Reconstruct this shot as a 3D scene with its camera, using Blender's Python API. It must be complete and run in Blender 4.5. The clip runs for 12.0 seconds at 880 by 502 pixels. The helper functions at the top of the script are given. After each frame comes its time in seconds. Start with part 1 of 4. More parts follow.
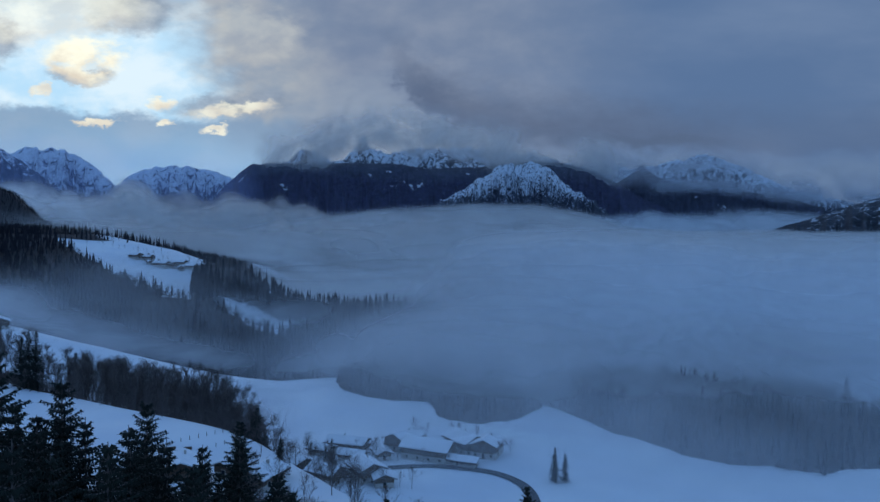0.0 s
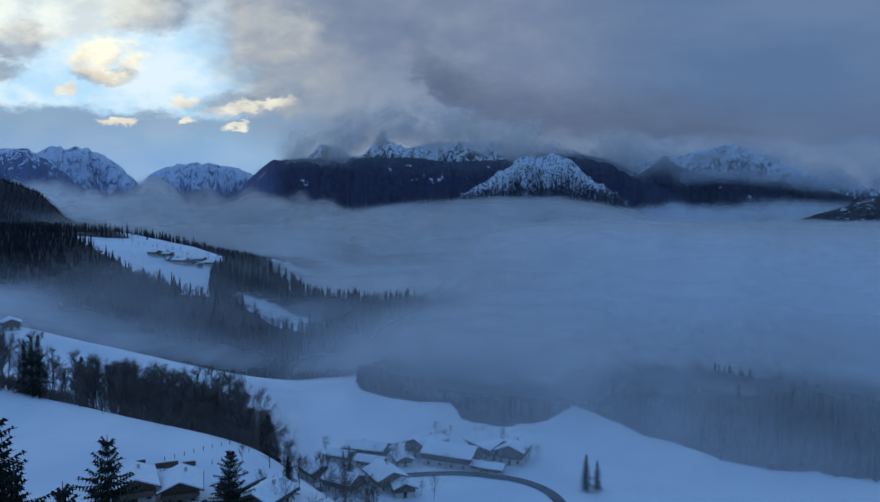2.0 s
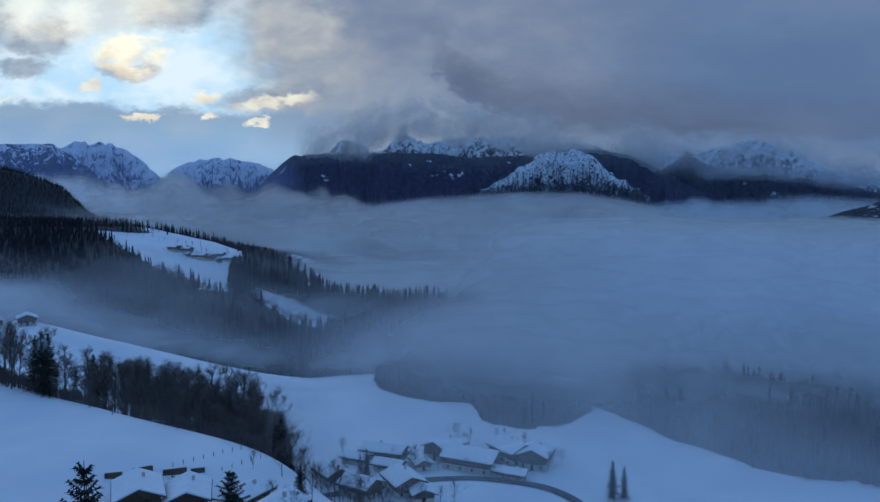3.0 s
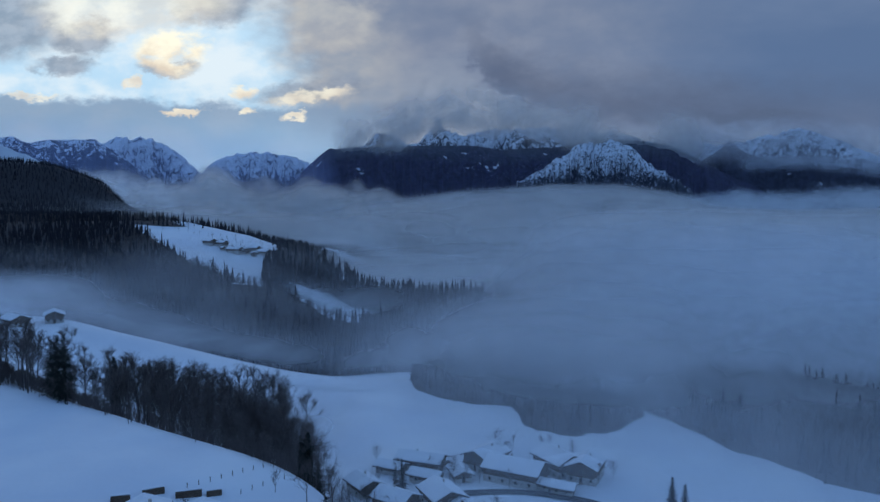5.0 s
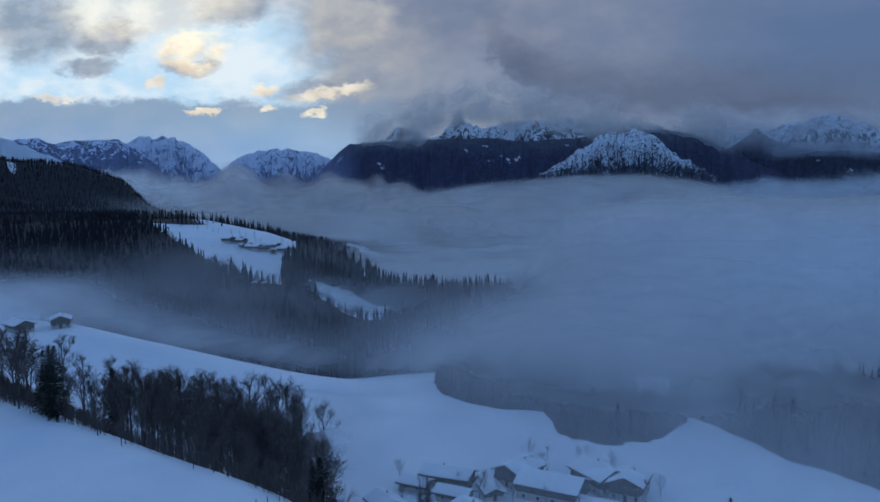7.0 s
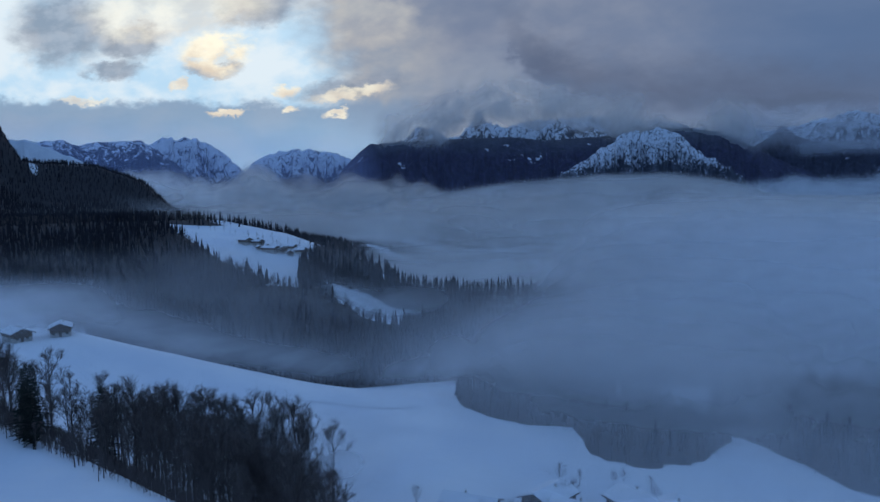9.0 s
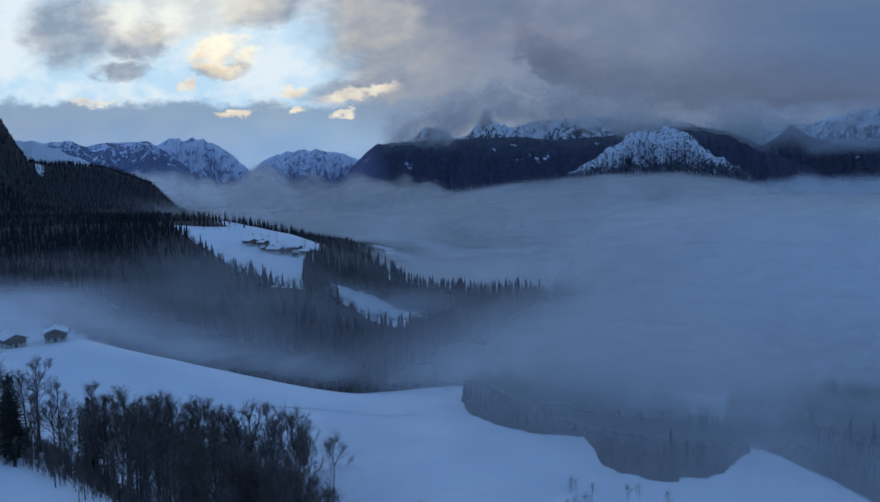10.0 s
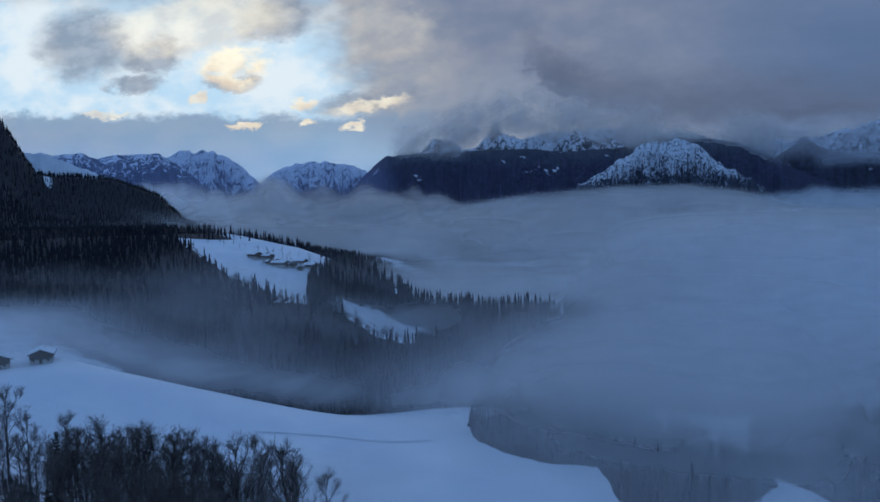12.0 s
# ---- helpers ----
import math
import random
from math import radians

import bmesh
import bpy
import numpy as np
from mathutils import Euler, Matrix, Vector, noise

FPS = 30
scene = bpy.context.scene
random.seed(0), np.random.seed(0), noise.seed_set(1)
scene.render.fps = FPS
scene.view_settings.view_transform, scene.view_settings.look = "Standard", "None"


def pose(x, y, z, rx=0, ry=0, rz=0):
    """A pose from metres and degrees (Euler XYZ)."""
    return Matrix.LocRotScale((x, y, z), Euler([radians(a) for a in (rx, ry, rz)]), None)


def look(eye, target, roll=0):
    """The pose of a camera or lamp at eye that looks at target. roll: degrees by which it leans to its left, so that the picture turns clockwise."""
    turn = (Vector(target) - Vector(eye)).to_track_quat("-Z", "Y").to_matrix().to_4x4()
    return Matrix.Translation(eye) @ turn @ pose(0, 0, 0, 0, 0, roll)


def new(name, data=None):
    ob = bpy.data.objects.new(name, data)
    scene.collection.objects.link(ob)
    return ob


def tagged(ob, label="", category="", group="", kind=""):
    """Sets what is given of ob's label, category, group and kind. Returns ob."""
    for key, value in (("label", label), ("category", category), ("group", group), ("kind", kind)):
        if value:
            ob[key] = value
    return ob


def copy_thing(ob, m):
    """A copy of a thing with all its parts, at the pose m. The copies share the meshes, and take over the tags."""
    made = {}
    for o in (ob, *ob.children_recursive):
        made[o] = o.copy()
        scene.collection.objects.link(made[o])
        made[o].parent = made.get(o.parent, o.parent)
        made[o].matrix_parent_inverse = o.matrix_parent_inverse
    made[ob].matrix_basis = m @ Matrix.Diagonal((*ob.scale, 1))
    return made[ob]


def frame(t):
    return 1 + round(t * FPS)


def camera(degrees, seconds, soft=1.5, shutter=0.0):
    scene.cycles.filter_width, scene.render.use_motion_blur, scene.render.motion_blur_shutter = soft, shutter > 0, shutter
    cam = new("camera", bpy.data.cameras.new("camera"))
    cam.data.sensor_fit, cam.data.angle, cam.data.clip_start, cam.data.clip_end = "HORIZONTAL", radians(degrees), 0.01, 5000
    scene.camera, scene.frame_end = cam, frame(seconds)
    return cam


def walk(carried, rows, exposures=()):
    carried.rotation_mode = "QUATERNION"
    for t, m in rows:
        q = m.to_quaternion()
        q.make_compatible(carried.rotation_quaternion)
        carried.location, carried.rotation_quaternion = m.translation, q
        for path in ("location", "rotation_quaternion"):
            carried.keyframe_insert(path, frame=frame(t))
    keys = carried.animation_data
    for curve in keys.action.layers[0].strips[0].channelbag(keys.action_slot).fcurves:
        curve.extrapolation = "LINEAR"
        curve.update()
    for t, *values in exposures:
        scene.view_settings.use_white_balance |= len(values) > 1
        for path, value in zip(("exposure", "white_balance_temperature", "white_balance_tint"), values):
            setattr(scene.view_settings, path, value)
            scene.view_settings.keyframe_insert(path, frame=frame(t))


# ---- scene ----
cam = camera(63.5, 12.0)
PATH = [
    (0, pose(0, 0, 150, 88, -0.8, 0.03)),
    (0.5, pose(0.07, 3.05, 149.94, 87.9, -0.6, 0.25)),
    (1, pose(0.19, 6.07, 150.15, 87.76, -0.42, 0.6)),
    (1.5, pose(0.03, 9.93, 150.08, 87.61, -0.23, 1.1)),
    (2, pose(-0.14, 13.95, 149.96, 87.48, -0.14, 1.7)),
    (2.5, pose(-0.35, 17.84, 149.99, 87.34, -0.13, 2.42)),
    (3, pose(-0.87, 22.25, 149.96, 87.14, -0.34, 3.29)),
    (5, pose(-3.5, 39.41, 149.76, 86.54, -0.09, 6.12)),
    (5.5, pose(-4.27, 44.39, 149.58, 86.39, 0.4, 6.52)),
    (6, pose(-4.97, 48.94, 149.52, 86.29, 0.62, 6.95)),
    (6.5, pose(-5.77, 53.87, 149.4, 86.19, 0.72, 7.42)),
    (7, pose(-6.47, 58.65, 149.32, 86.05, 0.89, 7.84)),
    (9, pose(-9.19, 78.15, 149.41, 86.07, 1.07, 9.51)),
    (9.5, pose(-9.7, 82.58, 149.58, 86.06, 1.15, 9.8)),
    (10, pose(-10.26, 87.33, 149.73, 86.08, 1.19, 10.08)),
    (10.5, pose(-10.7, 91.8, 149.9, 86.23, 1.24, 10.37)),
    (11, pose(-11.07, 95.56, 150.07, 86.46, 1.3, 10.6)),
    (11.5, pose(-11.17, 98.94, 150.4, 86.73, 1.29, 10.72)),
    (12, pose(-11.07, 101.37, 150.8, 87.04, 1.16, 10.84)),
]
walk(cam, PATH, [(0.0, 0.17, 6250, 6), (3.0, 0.17, 6280, 6.5), (5.5, 0.13, 6480, 9.5), (7.0, 0.12, 6500, 10), (12.0, 0.10, 6500, 10)])
scene.cycles.transparent_max_bounces = 36

# ---- light: dusk sky with broken cloud, low sun veiled behind the cloud ----
SUN_EL, SUN_AZ = 9.0, -24.0


class Graph:
    """Small helper to write node trees as expressions."""

    def __init__(self, tree):
        self.t = tree

    def node(self, kind, **inputs):
        n = self.t.nodes.new(kind)
        for k, v in inputs.items():
            self.put(n.inputs[int(k[1:])] if k[0] == "i" and k[1:].isdigit() else n.inputs[k.replace("_", " ")], v)
        return n

    def put(self, socket, v):
        if isinstance(v, bpy.types.NodeSocket):
            self.t.links.new(v, socket)
        else:
            socket.default_value = v

    def m(self, op, a, b=0.0, c=0.0, clamp=False):
        n = self.t.nodes.new("ShaderNodeMath")
        n.operation, n.use_clamp = op, clamp
        self.put(n.inputs[0], a), self.put(n.inputs[1], b), self.put(n.inputs[2], c)
        return n.outputs[0]

    def step(self, v, lo, hi, out0=0.0, out1=1.0):
        n = self.t.nodes.new("ShaderNodeMapRange")
        n.interpolation_type = "SMOOTHSTEP"
        for i, w in enumerate((v, lo, hi, out0, out1)):
            self.put(n.inputs[i], w)
        return n.outputs[0]

    def mix(self, f, a, b):
        n = self.t.nodes.new("ShaderNodeMix")
        n.data_type = "RGBA"
        self.put(n.inputs[0], f)
        self.put(n.inputs[6], a if isinstance(a, bpy.types.NodeSocket) else (*a, 1))
        self.put(n.inputs[7], b if isinstance(b, bpy.types.NodeSocket) else (*b, 1))
        return n.outputs[2]

    def noise(self, vec, scale, detail=4.0, rough=0.55, distort=0.0):
        n = self.t.nodes.new("ShaderNodeTexNoise")
        self.put(n.inputs["Vector"], vec)
        n.inputs["Scale"].default_value, n.inputs["Detail"].default_value = scale, detail
        n.inputs["Roughness"].default_value, n.inputs["Distortion"].default_value = rough, distort
        return n.outputs[0]

    def xyz(self, vec):
        n = self.t.nodes.new("ShaderNodeSeparateXYZ")
        self.put(n.inputs[0], vec)
        return n.outputs

    def vec(self, x, y, z=0.0):
        n = self.t.nodes.new("ShaderNodeCombineXYZ")
        for i, w in enumerate((x, y, z)):
            self.put(n.inputs[i], w)
        return n.outputs[0]

    def blob(self, u, v, cu, cv, ru, rv, full=0.25):
        """1 in the middle of an ellipse, falling to 0 at its rim."""
        a = self.m("DIVIDE", self.m("SUBTRACT", u, cu), ru)
        b = self.m("DIVIDE", self.m("SUBTRACT", v, cv), rv)
        return self.step(self.m("SQRT", self.m("ADD", self.m("MULTIPLY", a, a), self.m("MULTIPLY", b, b))), 1.0, full)


def make_sky():
    world = bpy.data.worlds.new("dusk_sky")
    world.use_nodes = True
    scene.world = world
    t = world.node_tree
    t.nodes.clear()
    g = Graph(t)
    sky = t.nodes.new("ShaderNodeTexSky")
    sky.sky_type, sky.sun_disc = "NISHITA", False
    sky.sun_elevation, sky.sun_rotation = radians(SUN_EL), radians(SUN_AZ)
    d = t.nodes.new("ShaderNodeTexCoord").outputs["Generated"]
    x, y, z = g.xyz(d)
    front = g.m("MAXIMUM", y, 0.08)
    u0, v0 = g.m("DIVIDE", x, front), g.m("DIVIDE", z, front)
    # billows push the cloud edges about
    q = g.vec(u0, g.m("MULTIPLY", v0, 1.7))
    w1 = g.m("SUBTRACT", g.noise(q, 4.2, 7, 0.6), 0.5)
    w2 = g.m("SUBTRACT", g.noise(g.vec(g.m("ADD", u0, 7.3), g.m("MULTIPLY", v0, 1.7)), 4.6, 7, 0.6), 0.5)
    w3 = g.m("SUBTRACT", g.noise(q, 17.0, 6, 0.6), 0.5)
    u = g.m("ADD", g.m("ADD", u0, g.m("MULTIPLY", w1, 0.10)), g.m("MULTIPLY", w3, 0.06))
    v = g.m("ADD", g.m("ADD", v0, g.m("MULTIPLY", w2, 0.06)), g.m("MULTIPLY", w3, 0.035))
    w4 = g.m("SUBTRACT", g.noise(q, 48.0, 5, 0.62), 0.5)
    w5 = g.m("SUBTRACT", g.noise(g.vec(g.m("ADD", u0, 3.1), g.m("MULTIPLY", v0, 1.7)), 30.0, 5, 0.62), 0.5)
    u = g.m("ADD", u, g.m("MULTIPLY", w5, 0.03))
    v = g.m("ADD", v, g.m("MULTIPLY", w4, 0.022))
    fine = g.noise(q, 10.0, 6, 0.52, 0.1)
    small = g.noise(q, 26.0, 5, 0.55)
    broad = g.noise(g.vec(u0, g.m("MULTIPLY", v0, 3.0)), 2.6, 5, 0.5)
    # clear air: a deep blue overhead, pale towards the sunset
    blue = g.mix(1.0, sky.outputs[0], sky.outputs[0])
    scale = t.nodes.new("ShaderNodeVectorMath")
    scale.operation = "MULTIPLY"
    g.put(scale.inputs[0], blue)
    scale.inputs[1].default_value = (0.045, 0.062, 0.085)
    clear = g.mix(g.step(v0, 0.05, 0.3), (0.40, 0.62, 0.82), (0.50, 0.70, 0.87))
    c = clear
    # thin veil in the gap
    c = g.mix(g.step(fine, 0.38, 0.62, 0.0, 0.85), c, (0.74, 0.82, 0.87))
    # grey cloud mass over the right and the top, lighter and warmer along its rim
    rim = g.m("ADD", u, g.m("MULTIPLY", g.m("SUBTRACT", v, 0.18), 0.35))
    top = g.step(g.m("ADD", v, g.m("MULTIPLY", u, 0.14)), 0.20, 0.285)
    mass = g.m("MAXIMUM", g.step(rim, -0.37, -0.27), g.m("MULTIPLY", top, g.step(fine, 0.25, 0.55, 0.55, 1.0)))
    warm = g.mix(g.step(fine, 0.36, 0.62), (0.25, 0.30, 0.39), (0.37, 0.385, 0.42))
    slate = g.mix(g.step(broad, 0.35, 0.7), (0.095, 0.155, 0.285), (0.14, 0.20, 0.33))
    lilac = g.mix(g.step(fine, 0.3, 0.75), (0.16, 0.205, 0.31), (0.23, 0.265, 0.355))
    grey = g.mix(g.step(rim, -0.25, -0.10), warm, lilac)
    grey = g.mix(g.step(u, -0.02, 0.34), grey, slate)
    c = g.mix(mass, c, grey)
    # dark wedge of cloud with a sharp lower edge, paler cloud beneath it
    edge = g.m("ADD", g.m("MULTIPLY", g.m("EXPONENT", g.m("DIVIDE", g.m("ADD", g.m("MAXIMUM", u, -0.085), 0.06), -0.075)), 0.083), 0.105)
    dv = g.m("SUBTRACT", v, edge)
    pale = g.mix(g.step(u, -0.1, 0.3), (0.27, 0.32, 0.41), (0.125, 0.185, 0.30))
    c = g.mix(g.m("MULTIPLY", g.m("MULTIPLY", g.step(dv, 0.012, -0.025), g.step(u, -0.26, -0.10)), g.step(v, 0.24, 0.12, 0.1, 0.85)), c, pale)
    wedge = g.m("MULTIPLY", g.m("MULTIPLY", g.step(dv, -0.004, 0.016), g.step(dv, 0.10, 0.015)), g.step(u, -0.10, -0.02))
    wedge = g.m("MULTIPLY", wedge, g.step(u, 0.2, 0.55, 0.8, 0.35))
    c = g.mix(wedge, c, (0.082, 0.110, 0.185))
    streak = g.blob(u, v, 0.29, 0.122, 0.13, 0.011)
    c = g.mix(g.m("MULTIPLY", streak, 0.6), c, (0.085, 0.12, 0.20))
    # flat bank low over the far peaks
    bank = g.m("MULTIPLY", g.step(g.m("ADD", v, g.m("MULTIPLY", g.m("ADD", u, 0.52), 0.06)), 0.163, 0.145), g.step(u, -0.14, -0.24))
    c = g.mix(g.m("MULTIPLY", bank, 0.85), c, g.mix(g.step(v0, 0.06, 0.15), (0.26, 0.43, 0.65), (0.20, 0.29, 0.43)))
    # small grey clouds and sunlit heads
    for cu, cv, ru, rv in ((-0.748, 0.275, 0.12, 0.065), (-0.623, 0.253, 0.07, 0.035), (-0.661, 0.214, 0.06, 0.018), (-0.432, 0.290, 0.08, 0.04), (-0.30, 0.162, 0.10, 0.022), (-0.50, 0.20, 0.06, 0.014)):
        c = g.mix(g.m("MULTIPLY", g.blob(u, v, cu, cv, ru, rv, 0.45), 0.75), c, g.mix(g.step(small, 0.35, 0.65), (0.17, 0.21, 0.29), (0.30, 0.34, 0.42)))
    for cu, cv, ru, rv, f in ((-0.494, 0.222, 0.058, 0.034, 0.95), (-0.565, 0.182, 0.016, 0.010, 0.8), (-0.397, 0.167, 0.024, 0.012, 0.9), (-0.293, 0.156, 0.06, 0.012, 0.7), (-0.484, 0.138, 0.034, 0.006, 0.9),
                              (-0.381, 0.141, 0.014, 0.007, 0.9), (-0.314, 0.130, 0.022, 0.006, 0.8), (-0.56, 0.292, 0.16, 0.045, 0.5), (-0.266, 0.259, 0.08, 0.04, 0.15), (-0.72, 0.168, 0.05, 0.006, 0.6)):
        c = g.mix(g.m("MULTIPLY", g.m("MULTIPLY", g.blob(u, v, cu, cv, ru * 1.1, rv * 1.15, 0.5), f), g.step(small, 0.30, 0.50, 0.35 if f > 0.55 else 0.8, 1.0)), c, g.mix(g.step(g.m("ADD", fine, g.m("MULTIPLY", g.m("SUBTRACT", v, cv), 4.0)), 0.36, 0.58), (0.72, 0.62, 0.50), (1.0, 0.93, 0.74)))
    # past the view: blue dusk overhead and behind, dark low cloud
    over = scale.outputs[0]
    dusk = g.mix(0.75, over, (0.17, 0.33, 0.66))
    c = g.mix(g.step(z, 0.34, 0.52), c, dusk)
    c = g.mix(g.step(y, 0.42, 0.15), c, dusk)
    c = g.mix(g.step(z, 0.0, -0.06), c, (0.10, 0.16, 0.28))
    out = g.node("ShaderNodeBackground", Color=c, Strength=1.0)
    end = t.nodes.new("ShaderNodeOutputWorld")
    t.links.new(out.outputs[0], end.inputs[0])


make_sky()
lamp = bpy.data.lights.new("sun", "SUN")
lamp.energy, lamp.angle, lamp.color = 0.12, radians(25), (1.0, 0.86, 0.7)
sun = new("sun", lamp)
sun.matrix_world = look((1000 * math.sin(radians(SUN_AZ)), 1000 * math.cos(radians(SUN_AZ)), 1000 * math.tan(radians(SUN_EL))), (0, 0, 0))


# ---- numbers: noise and the lie of the land ----
def lattice(ix, iy, seed):
    h = (ix.astype(np.int64) * 374761393 + iy.astype(np.int64) * 668265263 + seed * 1442695041) & 0xFFFFFFFF
    h = ((h ^ (h >> 13)) * 1274126177) & 0xFFFFFFFF
    return ((h ^ (h >> 16)) & 0xFFFF) / 65535.0


def value_noise(x, y, seed=0):
    ix, iy = np.floor(x), np.floor(y)
    fx, fy = x - ix, y - iy
    fx, fy = fx * fx * fx * (fx * (fx * 6 - 15) + 10), fy * fy * fy * (fy * (fy * 6 - 15) + 10)
    a, b = lattice(ix, iy, seed), lattice(ix + 1, iy, seed)
    c, d = lattice(ix, iy + 1, seed), lattice(ix + 1, iy + 1, seed)
    return (a + (b - a) * fx) * (1 - fy) + (c + (d - c) * fx) * fy


def fbm(x, y, seed=0, octaves=5, ridged=False, gain=0.5):
    x, y = np.asarray(x, float), np.asarray(y, float)
    total, amp, norm = 0.0, 1.0, 0.0
    for k in range(octaves):
        n = value_noise(x * 2.03 ** k + 17.1 * k, y * 2.03 ** k - 9.7 * k, seed + k)
        n = 1 - abs(2 * n - 1) if ridged else 2 * n - 1
        total, norm, amp = total + amp * n, norm + amp, amp * gain
    return total / norm


def sm(v, lo, hi):
    s = np.clip((np.asarray(v, float) - lo) / (hi - lo), 0, 1)
    return s * s * (3 - 2 * s)


def soft(v, k):
    """0 below zero, v above it, with a round bend of width k."""
    return k * np.logaddexp(0, np.asarray(v, float) / k)


FARM_X, FARM_Y = (-440, -320, -258, -242, -222, -248, -282, -338), (805, 860, 790, 690, 630, 622, 650, 704)


def in_farm(x, y):
    inside = np.zeros(np.shape(x), bool)
    for i in range(8):
        x0, y0, x1, y1 = FARM_X[i - 1], FARM_Y[i - 1], FARM_X[i], FARM_Y[i]
        cross = ((y0 > y) != (y1 > y)) & (x < (x1 - x0) * (y - y0) / (y1 - y0) + x0)
        inside ^= cross
    return inside


HILL_AZ = (-75, -55, -42.2, -40.3, -39, -38, -35.4, -32.4, -30.5, -27.7, -24, -19)
HILL_Z = (515, 465, 343, 244, 238, 237, 230, 200, 143, 97, 60, 40)


def rim_y(x):
    """The brow of the near terrace, beyond which the wooded bank drops."""
    return 172 + 0.52 * soft(-50 - np.asarray(x, float), 6) - 1.5 * soft(np.asarray(x, float) + 46, 6)


def land(x, y):
    x, y = np.asarray(x, float), np.asarray(y, float)
    r, a = np.hypot(x + 10, y - 100), np.degrees(np.arctan2(x + 10, y - 100))
    # meadow shoulder beyond the bank, falling to the village
    low = 66 + 0.37 * soft(-(x + 97), 14) - 0.05 * soft(x - 40, 20)
    low = low + 14 * sm(y, 150, 40)
    low = low - 0.05 * soft(y - 335, 15)
    fall = sm(y - np.minimum(408 + 0.49 * x, 402), 0, 125)
    low = low * (1 - fall) + (44 + 0.03 * np.clip(-x, -600, 900) + 0.36 * soft(-(x + 185), 15) * sm(x, -520, -330)) * fall
    low = low - 40 * sm(y, 800, 1400)
    low = low + 14 * np.exp(-((x + 60) / 170) ** 2 - ((y - 735) / 60) ** 2)
    # terrace under the first trees and houses
    terrace = 99.5 + 0.075 * soft(150 - y, 25) + 0.015 * np.clip(-x - 60, -30, 300) - 0.012 * np.clip(y - 150, 0, 90) - 3.0 * np.exp(-((x + 52) / 18) ** 2 - ((y - 148) / 14) ** 2)
    w = sm(y - rim_y(x), -3, 46)
    z = terrace * (1 - w) + np.minimum(low, terrace) * w
    # farm hill
    farm = np.minimum(80 - 0.1396 * (x + 220) + 0.1023 * (y - 600), 134 + 0 * x)
    m = sm(y, 480, 590) * sm(y + 0.5 * (x + 400), 1000, 850) * sm(x, -135, -232)
    z = z * (1 - m) + farm * m
    # wooded hill
    crest = np.interp(a, HILL_AZ, HILL_Z)
    s = np.clip((r - 430) / 1130, 0, 1)
    up = s * (0.35 + 0.65 * s) * (1 - 0.35 * sm(r, 1600, 1500))
    z = np.maximum(z, 38 + (crest - 38) * up + 9 * fbm(x / 130, y / 130, 5, 4) * sm(r, 500, 800) * sm(a, -20, -28))
    z = z + 1.2 * fbm(x / 60, y / 60, 3, 3) * sm(np.hypot(x, y), 60, 200)
    return z


def clearing(x, y):
    """1 where snow fields break the woods."""
    n = fbm(x / 45, y / 45, 9, 3)
    c = np.where(in_farm(x, y), 1.0, 0.0)
    c = np.maximum(c, sm(np.hypot((x + 168) / 44, (y - 664) / 28) + 0.25 * n, 1.05, 0.85))
    c = np.maximum(c, sm(np.hypot((x - 62) / 75, (y - 800) / 55) + 0.2 * n, 1.0, 0.9))
    return c


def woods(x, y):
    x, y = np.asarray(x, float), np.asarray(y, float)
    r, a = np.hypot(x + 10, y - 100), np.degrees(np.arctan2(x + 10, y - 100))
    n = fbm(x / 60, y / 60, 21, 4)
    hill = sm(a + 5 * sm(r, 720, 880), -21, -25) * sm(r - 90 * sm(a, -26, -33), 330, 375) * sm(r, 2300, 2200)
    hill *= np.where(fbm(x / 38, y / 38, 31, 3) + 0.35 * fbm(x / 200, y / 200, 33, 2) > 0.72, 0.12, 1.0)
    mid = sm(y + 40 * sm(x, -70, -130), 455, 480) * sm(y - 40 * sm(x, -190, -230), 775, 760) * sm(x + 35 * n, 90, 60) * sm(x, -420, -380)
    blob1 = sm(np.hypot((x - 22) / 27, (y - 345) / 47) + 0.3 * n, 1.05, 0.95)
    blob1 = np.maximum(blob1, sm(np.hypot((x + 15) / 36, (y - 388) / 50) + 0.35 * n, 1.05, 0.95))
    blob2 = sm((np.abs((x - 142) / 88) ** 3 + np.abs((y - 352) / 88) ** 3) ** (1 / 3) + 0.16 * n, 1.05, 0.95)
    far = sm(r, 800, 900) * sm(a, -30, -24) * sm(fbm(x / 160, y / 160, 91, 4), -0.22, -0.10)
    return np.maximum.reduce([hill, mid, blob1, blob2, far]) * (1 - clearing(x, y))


# ---- making meshes ----
def mesh_of(name, verts, faces, material, smooth=True):
    me = bpy.data.meshes.new(name)
    verts = np.asarray(verts, np.float32).reshape(-1, 3)
    faces = np.asarray(faces, np.int32)
    k = faces.shape[1]
    me.vertices.add(len(verts)), me.loops.add(faces.size), me.polygons.add(len(faces))
    me.vertices.foreach_set("co", verts.ravel())
    me.loops.foreach_set("vertex_index", faces.ravel())
    me.polygons.foreach_set("loop_start", np.arange(0, faces.size, k, dtype=np.int32))
    me.polygons.foreach_set("use_smooth", np.full(len(faces), smooth))
    me.update(calc_edges=True)
    me.validate()
    if material:
        me.materials.append(material)
    return me


def grid_faces(rows, cols, wrap=False):
    i = np.arange(rows - 1)[:, None] * cols
    j = np.arange(cols if wrap else cols - 1)[None, :]
    k = (j + 1) % cols
    return np.stack([i + j, i + k, i + cols + k, i + cols + j], -1).reshape(-1, 4)


